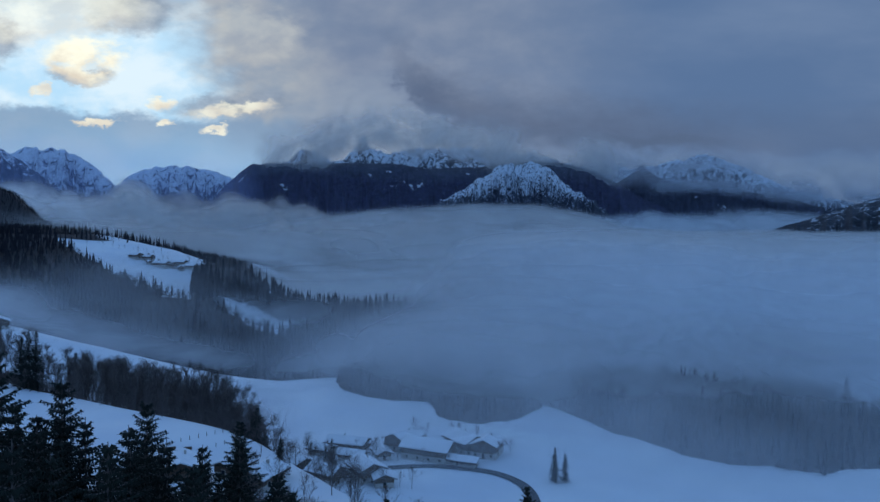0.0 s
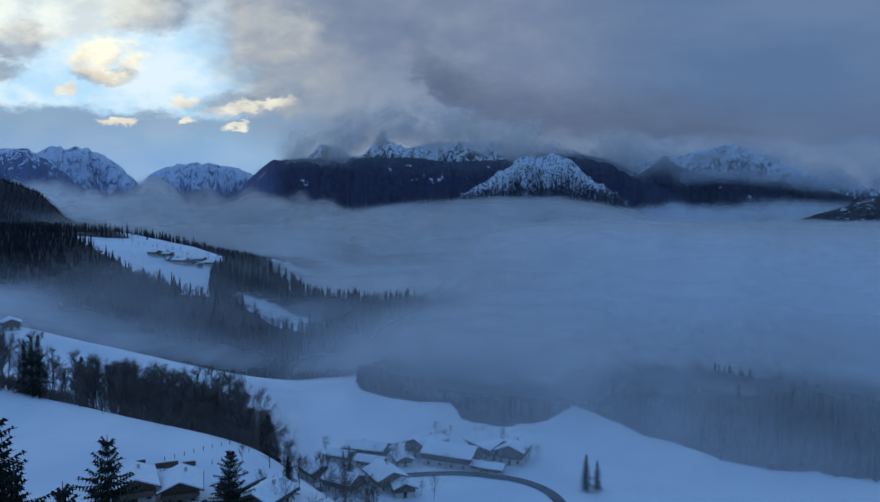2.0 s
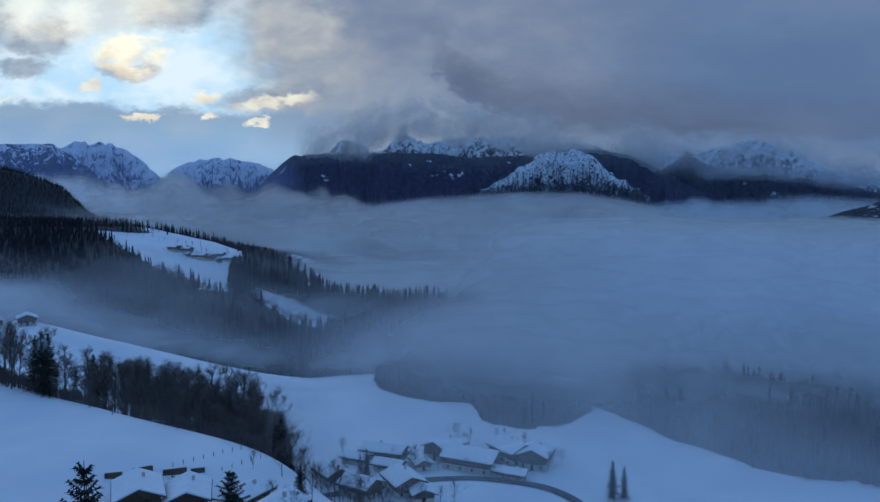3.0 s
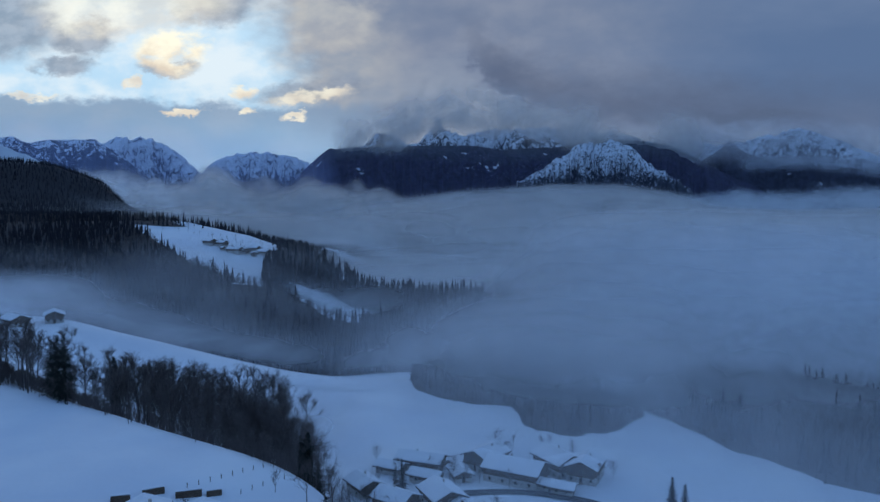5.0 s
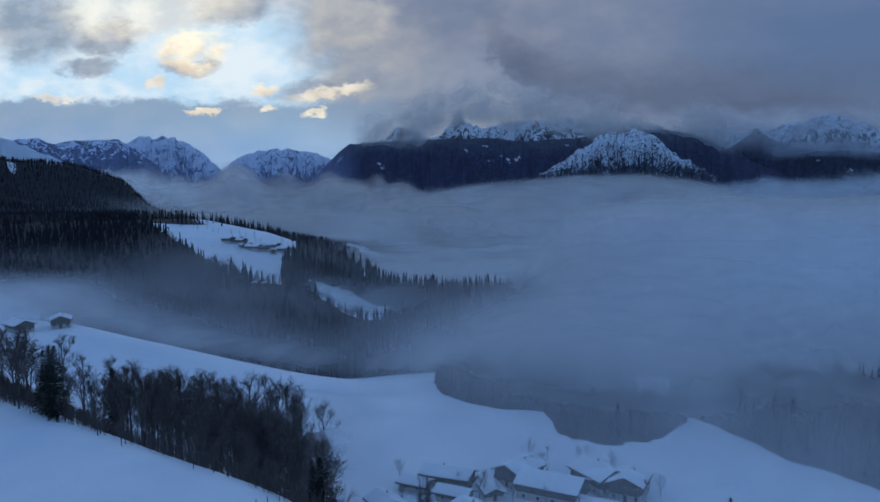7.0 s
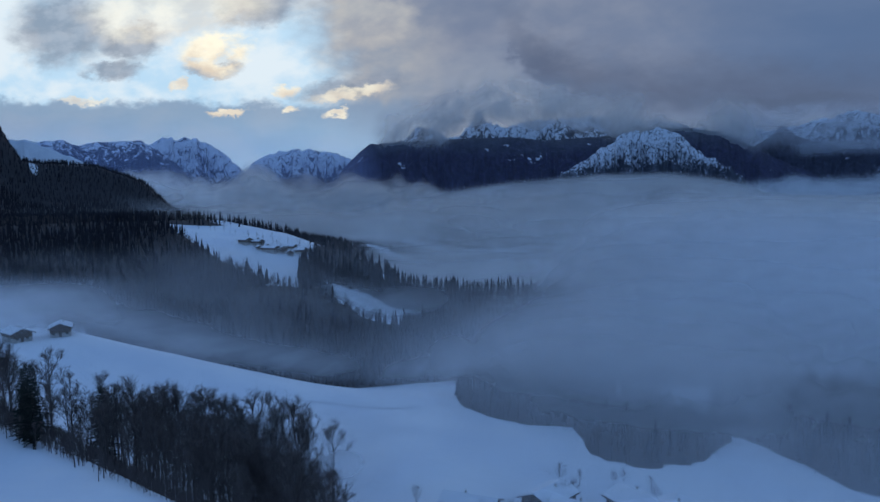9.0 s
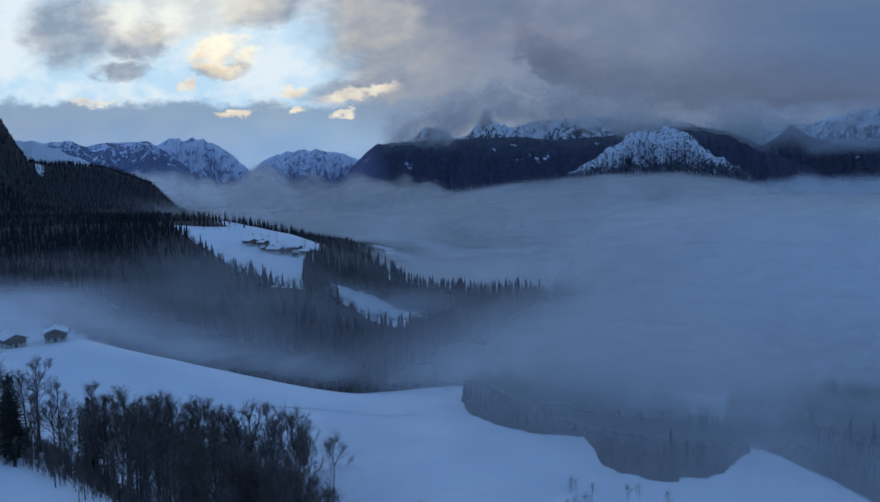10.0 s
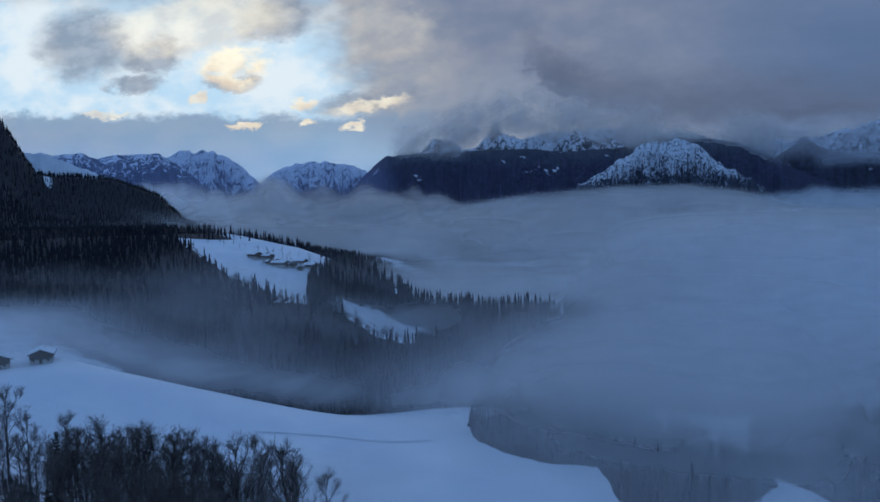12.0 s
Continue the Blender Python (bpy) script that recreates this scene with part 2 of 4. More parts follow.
def give(me, name, values):
    at = me.attributes.new(name, "FLOAT", "POINT")
    at.data.foreach_set("value", np.asarray(values, np.float32).ravel())


# ---- materials ----
def material(name, rough=0.8):
    mat = bpy.data.materials.new(name)
    mat.use_nodes = True
    g = Graph(mat.node_tree)
    b = mat.node_tree.nodes["Principled BSDF"]
    b.inputs["Roughness"].default_value = rough
    b.inputs["Specular IOR Level"].default_value = 0.25
    return mat, g, b


def place(g):
    return g.t.nodes.new("ShaderNodeTexCoord").outputs["Object"]


def attr(g, name):
    n = g.t.nodes.new("ShaderNodeAttribute")
    n.attribute_name = name
    return n.outputs["Fac"]


def bump(g, b, height, strength, distance):
    n = g.t.nodes.new("ShaderNodeBump")
    n.inputs["Strength"].default_value, n.inputs["Distance"].default_value = strength, distance
    g.put(n.inputs["Height"], height)
    g.put(b.inputs["Normal"], n.outputs[0])


def mat_ground():
    mat, g, b = material("snowy_ground", 0.75)
    p = place(g)
    big, small = g.noise(p, 0.03, 5, 0.5), g.noise(p, 0.9, 6, 0.6)
    snow = g.mix(g.step(big, 0.3, 0.7), (0.70, 0.75, 0.82), (0.82, 0.85, 0.88))
    snow = g.mix(g.step(small, 0.55, 0.8, 0.0, 0.25), snow, (0.62, 0.66, 0.72))
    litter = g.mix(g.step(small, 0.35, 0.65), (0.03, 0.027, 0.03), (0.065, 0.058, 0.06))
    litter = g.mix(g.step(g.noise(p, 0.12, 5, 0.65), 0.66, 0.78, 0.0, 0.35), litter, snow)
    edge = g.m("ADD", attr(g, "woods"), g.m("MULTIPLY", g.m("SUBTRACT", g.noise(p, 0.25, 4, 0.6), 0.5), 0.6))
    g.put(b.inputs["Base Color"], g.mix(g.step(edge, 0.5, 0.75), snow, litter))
    bump(g, b, g.m("ADD", g.m("MULTIPLY", small, 0.25), g.noise(p, 0.12, 4, 0.5)), 0.35, 1.2)
    return mat


def mat_mountain(name, snow_amount, snow_from, snow_to, forest=(0.022, 0.026, 0.034), rock=(0.10, 0.11, 0.13), streak=(0.012, 0.012, 0.009), bias=0.0):
    """Forest below, rock above, snow on ledges: more of it with height and where the face is flat."""
    mat, g, b = material(name, 0.85)
    p = place(g)
    x, y, z = g.xyz(p)
    nrm = g.xyz(g.t.nodes.new("ShaderNodeNewGeometry").outputs["Normal"])[2]
    n1 = g.noise(p, 0.006, 6, 0.6)
    n2 = g.noise(g.vec(g.m("MULTIPLY", x, streak[0]), g.m("MULTIPLY", y, streak[1]), g.m("MULTIPLY", z, streak[2])), 2.2, 9, 0.72, 0.8)
    n3 = g.noise(p, 0.05, 5, 0.6)
    h = g.step(g.m("ADD", z, g.m("MULTIPLY", g.m("SUBTRACT", n1, 0.5), 160)), snow_from, snow_to)
    base = g.mix(h, g.mix(g.step(g.m("ADD", g.m("MULTIPLY", n3, 0.5), g.m("MULTIPLY", n2, 0.5)), 0.38, 0.62), tuple(v * 0.45 for v in forest), tuple(v * 2.0 for v in forest)), g.mix(g.step(n3, 0.35, 0.65), tuple(v * 0.6 for v in rock), rock))
    cover = g.m("ADD", g.m("MULTIPLY", g.m("SUBTRACT", n2, 0.5), 3.2), g.m("ADD", g.m("MULTIPLY", h, snow_amount), g.m("MULTIPLY", g.m("SUBTRACT", nrm, 0.55), 0.5)))
    s = g.step(cover, 0.42 + bias, 0.62 + bias)
    patch = g.step(g.m("MULTIPLY", g.noise(p, 0.011, 4, 0.5), g.step(n3, 0.3, 0.5, 0.8, 1.0)), 0.675, 0.695)
    s = g.m("MAXIMUM", s, g.m("MULTIPLY", patch, 0.8))
    g.put(b.inputs["Base Color"], g.mix(s, base, (0.72, 0.76, 0.82)))
    bump(g, b, g.m("ADD", n2, n3), 0.6, 14.0)
    return mat


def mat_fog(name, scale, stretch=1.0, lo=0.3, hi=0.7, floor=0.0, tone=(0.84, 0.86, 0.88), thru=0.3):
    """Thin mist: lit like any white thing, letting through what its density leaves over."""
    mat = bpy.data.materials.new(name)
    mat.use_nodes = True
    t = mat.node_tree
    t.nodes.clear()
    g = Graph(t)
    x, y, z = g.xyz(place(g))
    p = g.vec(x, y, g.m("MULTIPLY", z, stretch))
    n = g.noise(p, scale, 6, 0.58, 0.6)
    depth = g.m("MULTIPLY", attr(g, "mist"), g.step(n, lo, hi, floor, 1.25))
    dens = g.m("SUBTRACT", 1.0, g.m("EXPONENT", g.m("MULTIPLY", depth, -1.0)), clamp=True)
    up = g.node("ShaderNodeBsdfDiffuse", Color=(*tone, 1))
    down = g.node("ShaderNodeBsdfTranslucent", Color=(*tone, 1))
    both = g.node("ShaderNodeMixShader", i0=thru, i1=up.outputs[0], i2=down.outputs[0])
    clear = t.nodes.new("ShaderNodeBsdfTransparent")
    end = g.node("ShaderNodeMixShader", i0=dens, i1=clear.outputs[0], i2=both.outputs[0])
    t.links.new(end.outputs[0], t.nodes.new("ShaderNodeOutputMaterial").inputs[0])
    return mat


def mat_plain(name, a, b_, scale, rough=0.85, relief=0.3, depth=0.05, by_object=0.0):
    mat, g, b = material(name, rough)
    p = place(g)
    n = g.noise(p, scale, 5, 0.6)
    n2 = g.noise(p, scale * 0.13, 3, 0.5)
    c = g.mix(g.step(g.m("ADD", g.m("MULTIPLY", n, 0.6), g.m("MULTIPLY", n2, 0.4)), 0.35, 0.65), a, b_)
    if by_object:
        r = g.t.nodes.new("ShaderNodeObjectInfo").outputs["Random"]
        c = g.mix(g.m("MULTIPLY", r, by_object), c, tuple(v * 0.35 for v in a))
    g.put(b.inputs["Base Color"], c)
    bump(g, b, n, relief, depth)
    return mat


GROUND = mat_ground()
BARK = mat_plain("bark", (0.08, 0.068, 0.064), (0.16, 0.138, 0.130), 3.0, 0.9, 0.6, 0.05)
TWIG = mat_plain("twigs", (0.115, 0.092, 0.088), (0.19, 0.157, 0.150), 1.0, 0.9, 0.1, 0.02, 0.4)
NEEDLE = mat_plain("spruce_needles", (0.010, 0.015, 0.012), (0.028, 0.036, 0.026), 2.0, 0.8, 0.3, 0.05, 0.4)
CONIFER = mat_plain("far_conifers", (0.016, 0.0155, 0.021), (0.038, 0.037, 0.046), 0.08, 0.9, 0.2, 0.2)
FARBARE = mat_plain("far_bare_trees", (0.075, 0.062, 0.06), (0.14, 0.118, 0.115), 0.06, 0.9, 0.2, 0.2)

# ---- the ground, one sheet to the horizon ----
def build_ground():
    az = np.radians(np.concatenate([np.arange(-56, 50, 0.25), np.arange(50, 304, 4.0)]))
    rr = np.append(0.02, 6 * 1.0188 ** np.arange(0, 361))
    r, a = np.meshgrid(rr, az, indexing="ij")
    x, y = r * np.sin(a) - 5, r * np.cos(a) + 40
    z = land(x, y)
    verts = np.stack([x, y, z], -1).reshape(-1, 3)
    faces = grid_faces(len(rr), len(az), True)
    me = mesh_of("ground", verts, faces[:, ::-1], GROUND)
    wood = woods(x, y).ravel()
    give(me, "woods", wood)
    return tagged(new("ground", me), "snow-covered alpine ground with meadows and wooded slopes", "ground", kind="structure")


build_ground()


# ---- the mountains ----
def mountain(name, label, ridge, dist, depth, mat, jag=6, rough=60, base=-20, seed=1, step=0.06, ease=1.0):
    """A range along a ridge of (azimuth, elevation) degrees at a distance, falling towards the valley over its depth."""
    ra, re = np.array([p[0] for p in ridge], float), np.array([p[1] for p in ridge], float)
    az = np.arange(ra[0], ra[-1] + step, step)
    crest = 150 + dist * np.tan(np.radians(np.interp(az, ra, re)))
    k = np.ones(7) / 7
    crest = np.convolve(np.pad(crest, 3, "edge"), k, "valid")
    crest = crest + jag * (fbm(az * 2.3, 0 * az, seed, 6, gain=0.6) + 0.8 * (fbm(az * 1.5, 0 * az + 3, seed + 5, 5, True, 0.6) - 0.55))
    s = np.concatenate([np.linspace(-0.25, -0.02, 6), np.linspace(0, 1, 70)])
    S, A = np.meshgrid(s, az, indexing="ij")
    r = dist - depth * S
    x, y = r * np.sin(np.radians(A)), r * np.cos(np.radians(A))
    drop = np.where(S < 0, -S * 1.6, np.abs(S)) ** ease
    z = base + (crest[None, :] - base) * (1 - np.clip(drop, 0, 1))
    gul = fbm(A * 1.6, S * 1.4 + A * 0.3, seed + 40, 6, True, 0.55) - 0.5
    z = z + rough * gul * np.minimum(np.abs(S) * 4, 1) * np.sqrt(np.clip((crest[None, :] - base) / 300, 0.1, 2))
    me = mesh_of(name, np.stack([x, y, z], -1).reshape(-1, 3), grid_faces(len(s), len(az)), mat)
    return tagged(new(name, me), label, "mountain", kind="structure")


SNOWY = mat_mountain("snowy_rock", 0.62, 180, 420, rock=(0.13, 0.14, 0.165))
CRAGGY = mat_mountain("craggy_rock", 0.55, 250, 520, bias=0.08)
# blue-violet forest: the airlight of the distance is put into its colour
WOODED = mat_mountain("wooded_slope", -0.12, 380, 560, forest=(0.020, 0.018, 0.040), bias=0.42)
FROSTED = mat_mountain("frosted_cliff", 0.62, 190, 380, rock=(0.05, 0.055, 0.07), streak=(0.034, 0.034, 0.020))
DARK = mat_mountain("dark_slope", -0.2, 420, 700, forest=(0.022, 0.023, 0.036), bias=0.4)
FIELDS = mat_mountain("slope_with_fields", 0.30, 100, 420, forest=(0.03, 0.034, 0.046))

SNOWFIELD = mat_plain("open_snow_slope", (0.60, 0.65, 0.72), (0.76, 0.80, 0.85), 0.03, 0.85, 0.4, 4.0)
mountain("mountain_snow_saddle", "open snowy saddle behind the dark wooded hill", [(-43, 4.9), (-39.7, 4.64), (-37.9, 4.57), (-36.55, 3.95), (-35.4, 3.5), (-33.5, 2.4)], 1985, 250, SNOWFIELD, 5, 20, seed=56)
mountain("mountain_west", "snow-streaked rocky peak above the mist", [(-37, 1), (-33.5, 4.2), (-32, 4.7), (-31.1, 4.46), (-30.1, 5.2), (-29.2, 5.0), (-27.9, 5.0), (-26.5, 4.35), (-25.4, 3.6), (-24, 2.2)], 4750, 700, SNOWY, 22, 160, seed=3)
mountain("mountain_far_crag", "dark craggy peak with patches of snow", [(-46, 3.6), (-40, 4.4), (-37.9, 4.65), (-36.7, 4.76), (-35.8, 4.41), (-34.8, 4.62), (-32.9, 4.8), (-31.6, 4.83), (-30.4, 4.04), (-28.8, 2.7), (-27, 1.4)], 4200, 600, CRAGGY, 10, 110, seed=8)
mountain("mountain_table", "broad snow-dusted rock plateau", [(-25, 2.2), (-24.2, 2.7), (-23.8, 3.3), (-22.9, 3.74), (-21.7, 4.12), (-19.3, 4.22), (-18.1, 4.02), (-16.7, 3.6), (-15.0, 2.6)], 4700, 600, SNOWY, 14, 130, seed=12)
mountain("mountain_spire", "snowy rock spire half hidden in cloud", [(-11, 3.6), (-8.8, 4.4), (-7.3, 5.6), (-6.6, 6.5), (-6.33, 7.7), (-5.9, 6.4), (-4.3, 5.6), (-2.1, 6.3), (0.6, 6.2), (2.7, 6.3), (5.0, 5.9), (8, 5.6)], 4850, 500, SNOWY, 24, 170, seed=15)
mountain("mountain_crags", "row of dark crags above the wooded mountain", [(-13.5, 4.0), (-12.7, 4.7), (-12.0, 5.0), (-11.2, 5.9), (-9.65, 5.65), (-8.8, 4.97), (-6.8, 5.3), (-5.9, 6.2), (-4.8, 5.1), (-0.95, 4.5), (-0.28, 5.4), (2.9, 5.76), (4.7, 5.4), (7.5, 5.7), (9.1, 5.3), (11.6, 4.68), (13.9, 3.5), (16, 2)], 4600, 500, CRAGGY, 14, 120, seed=18)
mountain("mountain_wooded", "long dark wooded mountain with a steep end", [(-18, 1.2), (-17.1, 2.6), (-15.65, 4.02), (-14.8, 4.61), (-12.25, 4.78), (-9.65, 4.77), (-7.45, 4.92), (-3.9, 4.91), (-1.2, 4.6), (2.9, 4.75), (7.3, 5.2), (9.5, 5.1), (11.7, 4.65), (13.9, 3.5), (16.0, 2.29), (17.7, 1.5), (20, 0.2)], 4300, 900, WOODED, 6, 70, seed=22)
mountain("mountain_frosted_dome", "rocky dome frosted with snow", [(-0.6, 1.2), (0, 1.9), (1.33, 2.62), (2.9, 3.76), (4.2, 4.53), (5.3, 5.03), (6.9, 5.12), (8.45, 4.69), (9.6, 3.81), (10.5, 3.0), (12.2, 2.0), (13.5, 0.8)], 3500, 500, FROSTED, 26, 130, seed=27, step=0.04)
mountain("mountain_east_peak", "snowy peak under the cloud base", [(11.5, 3.8), (12.5, 4.6), (13.4, 5.0), (15.2, 4.6), (18.3, 5.2), (20.4, 5.75), (21.6, 5.2), (23.6, 4.4), (25.3, 3.4), (26.5, 2.9), (30, 2.0), (36, 1.2)], 4800, 500, SNOWY, 18, 150, seed=31)
mountain("mountain_east_ridge", "dark ridge with a pointed top", [(13, 3), (15.2, 4.4), (15.67, 5.1), (16.3, 4.4), (17.1, 3.92), (18.8, 3.2), (20.4, 3.1), (22.4, 2.92), (25.4, 2.57), (27.8, 1.8), (30, 0.6)], 4500, 500, DARK, 7, 60, seed=36)
mountain("mountain_east_slope", "low wooded slope with snowy fields", [(21, -1.2), (23.7, -0.5), (24.7, -0.1), (26.4, 0.55), (29.0, 1.44), (30.1, 1.9), (31.7, 2.4), (36, 3.2), (44, 3.6), (52, 3.0)], 2700, 1100, FIELDS, 5, 60, seed=41)
mountain("mountain_hillock", "small wooded hill rising from the mist", [(-19.5, -1.0), (-18.7, -0.2), (-16.9, 0.66), (-14.8, 0.88), (-13.7, 0.3), (-12, -1)], 3500, 300, DARK, 5, 30, seed=47)
mountain("mountain_valley_slope", "low far valley slope with snowy fields", [(8, -0.8), (12, -0.1), (16, 0.35), (20, 0.45), (24, 0.3), (30, 0.1), (38, 0)], 3600, 1200, FIELDS, 4, 40, seed=52)

# ---- mist and cloud ----
def fog_bank(name, label, mat, ridge, dist, tall, amount, seed, layers=3, spread=160, jag=25, foot=0.25, step=0.12, rise=0.5):
    """A bank of cloud standing far off: a few curved veils with a frayed upper edge that thickens below it."""
    ra, re = np.array([p[0] for p in ridge], float), np.array([p[1] for p in ridge], float)
    az = np.arange(ra[0], ra[-1], step)
    crest = 150 + dist * np.tan(np.radians(np.interp(az, ra, re)))
    crest = np.convolve(np.pad(crest, 5, "edge"), np.ones(11) / 11, "valid")
    s = np.linspace(0, 1, 40)
    verts, faces, density = [], [], []
    for k in range(layers):
        d = dist - spread * k
        top = crest + jag * fbm(az * 0.55 + 5 * k, 0 * az + k, seed + k, 2) - 12 * k
        S, A = np.meshgrid(s, az, indexing="ij")
        r = d - 0.55 * tall * S
        z = top[None, :] - tall * S
        fade = sm(A, az[0], az[0] + 2.5) * sm(A, az[-1], az[-1] - 2.5)
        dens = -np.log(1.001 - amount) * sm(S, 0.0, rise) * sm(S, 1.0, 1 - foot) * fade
        verts.append(np.stack([r * np.sin(np.radians(A)), r * np.cos(np.radians(A)), z], -1).reshape(-1, 3))
        faces.append(grid_faces(len(s), len(az)) + k * S.size)
        density.append(dens.ravel())
    me = mesh_of(name, np.vstack(verts), np.vstack(faces), mat)
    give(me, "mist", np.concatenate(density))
    return tagged(new(name, me), label, "cloud", kind="stuff")


MIST = mat_fog("valley_mist", 0.0075, 2.2, 0.30, 0.68, 0.25, (0.80, 0.815, 0.845))
SEA = mat_fog("fog_sea", 0.0019, 2.4, 0.30, 0.66, 0.15, (0.80, 0.785, 0.775))
BANK = mat_fog("pouring_mist", 0.0042, 2.6, 0.34, 0.60, 0.32, (0.97, 0.94, 0.90), 0.85)
CLOUD = mat_fog("drifting_cloud", 0.003, 2.4, 0.30, 0.56, 0.22)
GREYCLOUD = mat_fog("sunset_cloud", 0.0035, 1.3, 0.30, 0.64, 0.12, (0.97, 0.93, 0.89), 0.7)
EASTCLOUD = mat_fog("eastern_cloud", 0.0040, 1.5, 0.34, 0.60, 0.10, (0.70, 0.72, 0.76), 0.5)
HAZE = mat_fog("thin_haze", 0.0006, 1.0, 0.0, 1.0, 0.9, (0.5, 0.6, 1.0))

FOGTOP_AZ, FOGTOP_EL = (-45, -30, -22, -16.9, -10, -3.8, 2.9, 7.8, 11.8, 18, 26, 34, 50), (0.4, 0.2, -0.6, -0.3, 0.65, 1.42, 1.83, 1.84, 1.3, -0.3, -1.4, -2.0, -2.2)


def fog_density(x, y, z):
    """How thick the fog is at a place: the deep fog in the east, thin mist in the west, the sea of fog far off."""
    r, a = np.hypot(x + 6, y - 50), np.degrees(np.arctan2(x + 6, y - 50))
    n = fbm(x / 150, y / 150 + z / 70, 77, 4)
    east = sm(x - 0.24 * np.maximum(y - 400, 0) + 30 * n, -105, 25)
    lid = 98 + 42 * sm(r, 330, 800) * sm(a, -10, 6) + 9 * n
    total = 0.0130 * (1 + 0.9 * sm(y, 280, 350)) * (1 - 0.45 * sm(x, 50, 110) * sm(y, 400, 330)) * east * sm(z, lid + 12, lid - 24)
    # thin mist beyond the brow of the meadow, thickest under the hill
    w = sm(x, -110, -215)
    lid = 82 + 28 * w + 22 * n - 0.02 * np.maximum(r - 400, 0)
    beyond = sm(y - np.minimum(408 + 0.49 * x, 402), -45, 30)
    total = total + (0.0024 + 0.0042 * w * sm(r, 560, 330)) * beyond * sm(z, lid + 14, lid - 16) * sm(r, 1000, 700)
    total = total + 0.04 * np.exp(-((x + 214) / 26) ** 2 - ((y - 318) / 26) ** 2) * sm(z, 124, 112)
    total = total + 0.012 * np.exp(-((x + 165) / 50) ** 2 - ((y - 635) / 40) ** 2) * sm(z, 92, 76)
    # mist welling up along the brow
    brow = y - np.minimum(408 + 0.49 * x, 402)
    lid = 64 + 0.34 * soft(-(x + 97), 14) + 10 * n
    total = total + 0.024 * np.exp(-((brow - 60) / 34) ** 2) * sm(x, -20, -70) * sm(x, -330, -250) * sm(z, lid + 9, lid - 12)
    # mist behind the belt of trees
    total = total + 0.015 * np.exp(-((y - 0.25 * x - 282) / 24) ** 2) * sm(x, -48, -66) * sm(x, -180, -140) * sm(z, 97, 78)
    # low fog behind the valley ridge
    total = total + 0.006 * sm(r, 700, 790) * sm(r, 1400, 1100) * sm(a, -30, -24) * sm(z, 96, 74)
    # the sea, swelling before the mountains
    top = np.maximum(118 + (2250 * np.tan(np.radians(np.interp(a, FOGTOP_AZ, FOGTOP_EL))) + 24) * sm(r, 850, 2200), 74) + 14 * n * sm(r, 2200, 1200)
    top = top - 34 * sm(a, -8, -18) * sm(r, 1500, 900)
    edge = 12 + 30 * sm(r, 2100, 1500)
    streaks = sm(fbm(x / 420, y / 130 + z / 45, 83, 4), -0.32, 0.22)
    calm = (0.32 + 0.68 * np.maximum(streaks, sm(r, 1500, 2000) * sm(a, -8, 0))) * (1 - 0.6 * sm(a, -7, -16) * sm(r, 1500, 1000)) * (1 - 0.72 * sm(a, 10, 17) * sm(r, 900, 1300))
    return total + 0.0055 * sm(r, 640, 1150) * calm * sm(z, top + edge, top - edge)


def fog_slices(name, label, mat, r0, r1, growth, az0, az1, high):
    """The fog as upright curtains one behind the other, each as dense as the fog between it and the next."""
    aa = np.arange(az0, az1, 0.35)
    s = np.linspace(0, 1, 56)
    verts, faces, mist, k, ring = [], [], [], 0, r0
    while ring < r1:
        S, A = np.meshgrid(s, aa, indexing="ij")
        r = ring * (1 + 0.03 * fbm(A / 8, 0 * A, 900 + k, 3))
        x, y = r * np.sin(np.radians(A)) - 6, r * np.cos(np.radians(A)) + 50
        z = 30 + (high(r) - 30) * S
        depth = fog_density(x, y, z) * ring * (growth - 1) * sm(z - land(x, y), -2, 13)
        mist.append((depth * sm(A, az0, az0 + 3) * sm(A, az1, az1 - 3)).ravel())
        faces.append(grid_faces(len(s), len(aa)) + k * S.size)
        verts.append(np.stack([x, y, z], -1).reshape(-1, 3))
        k, ring = k + 1, ring * growth
    me = mesh_of(name, np.vstack(verts), np.vstack(faces), mat)
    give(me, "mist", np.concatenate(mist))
    return tagged(new(name, me), label, "fog", kind="stuff")


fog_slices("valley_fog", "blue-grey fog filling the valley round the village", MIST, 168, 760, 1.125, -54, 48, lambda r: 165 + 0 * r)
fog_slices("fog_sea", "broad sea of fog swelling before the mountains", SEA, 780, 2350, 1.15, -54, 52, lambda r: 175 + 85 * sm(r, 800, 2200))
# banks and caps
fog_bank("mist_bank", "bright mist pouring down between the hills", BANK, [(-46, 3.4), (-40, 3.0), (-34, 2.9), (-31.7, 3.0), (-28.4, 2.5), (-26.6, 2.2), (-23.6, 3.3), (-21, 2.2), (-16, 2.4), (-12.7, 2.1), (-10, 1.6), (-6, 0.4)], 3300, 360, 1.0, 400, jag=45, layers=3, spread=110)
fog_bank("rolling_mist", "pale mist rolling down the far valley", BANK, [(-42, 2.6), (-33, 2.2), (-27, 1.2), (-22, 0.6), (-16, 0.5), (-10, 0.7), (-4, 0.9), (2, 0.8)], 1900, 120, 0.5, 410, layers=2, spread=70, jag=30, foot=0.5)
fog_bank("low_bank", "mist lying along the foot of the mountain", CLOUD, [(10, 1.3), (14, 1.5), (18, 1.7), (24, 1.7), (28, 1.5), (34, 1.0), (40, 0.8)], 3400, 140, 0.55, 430)
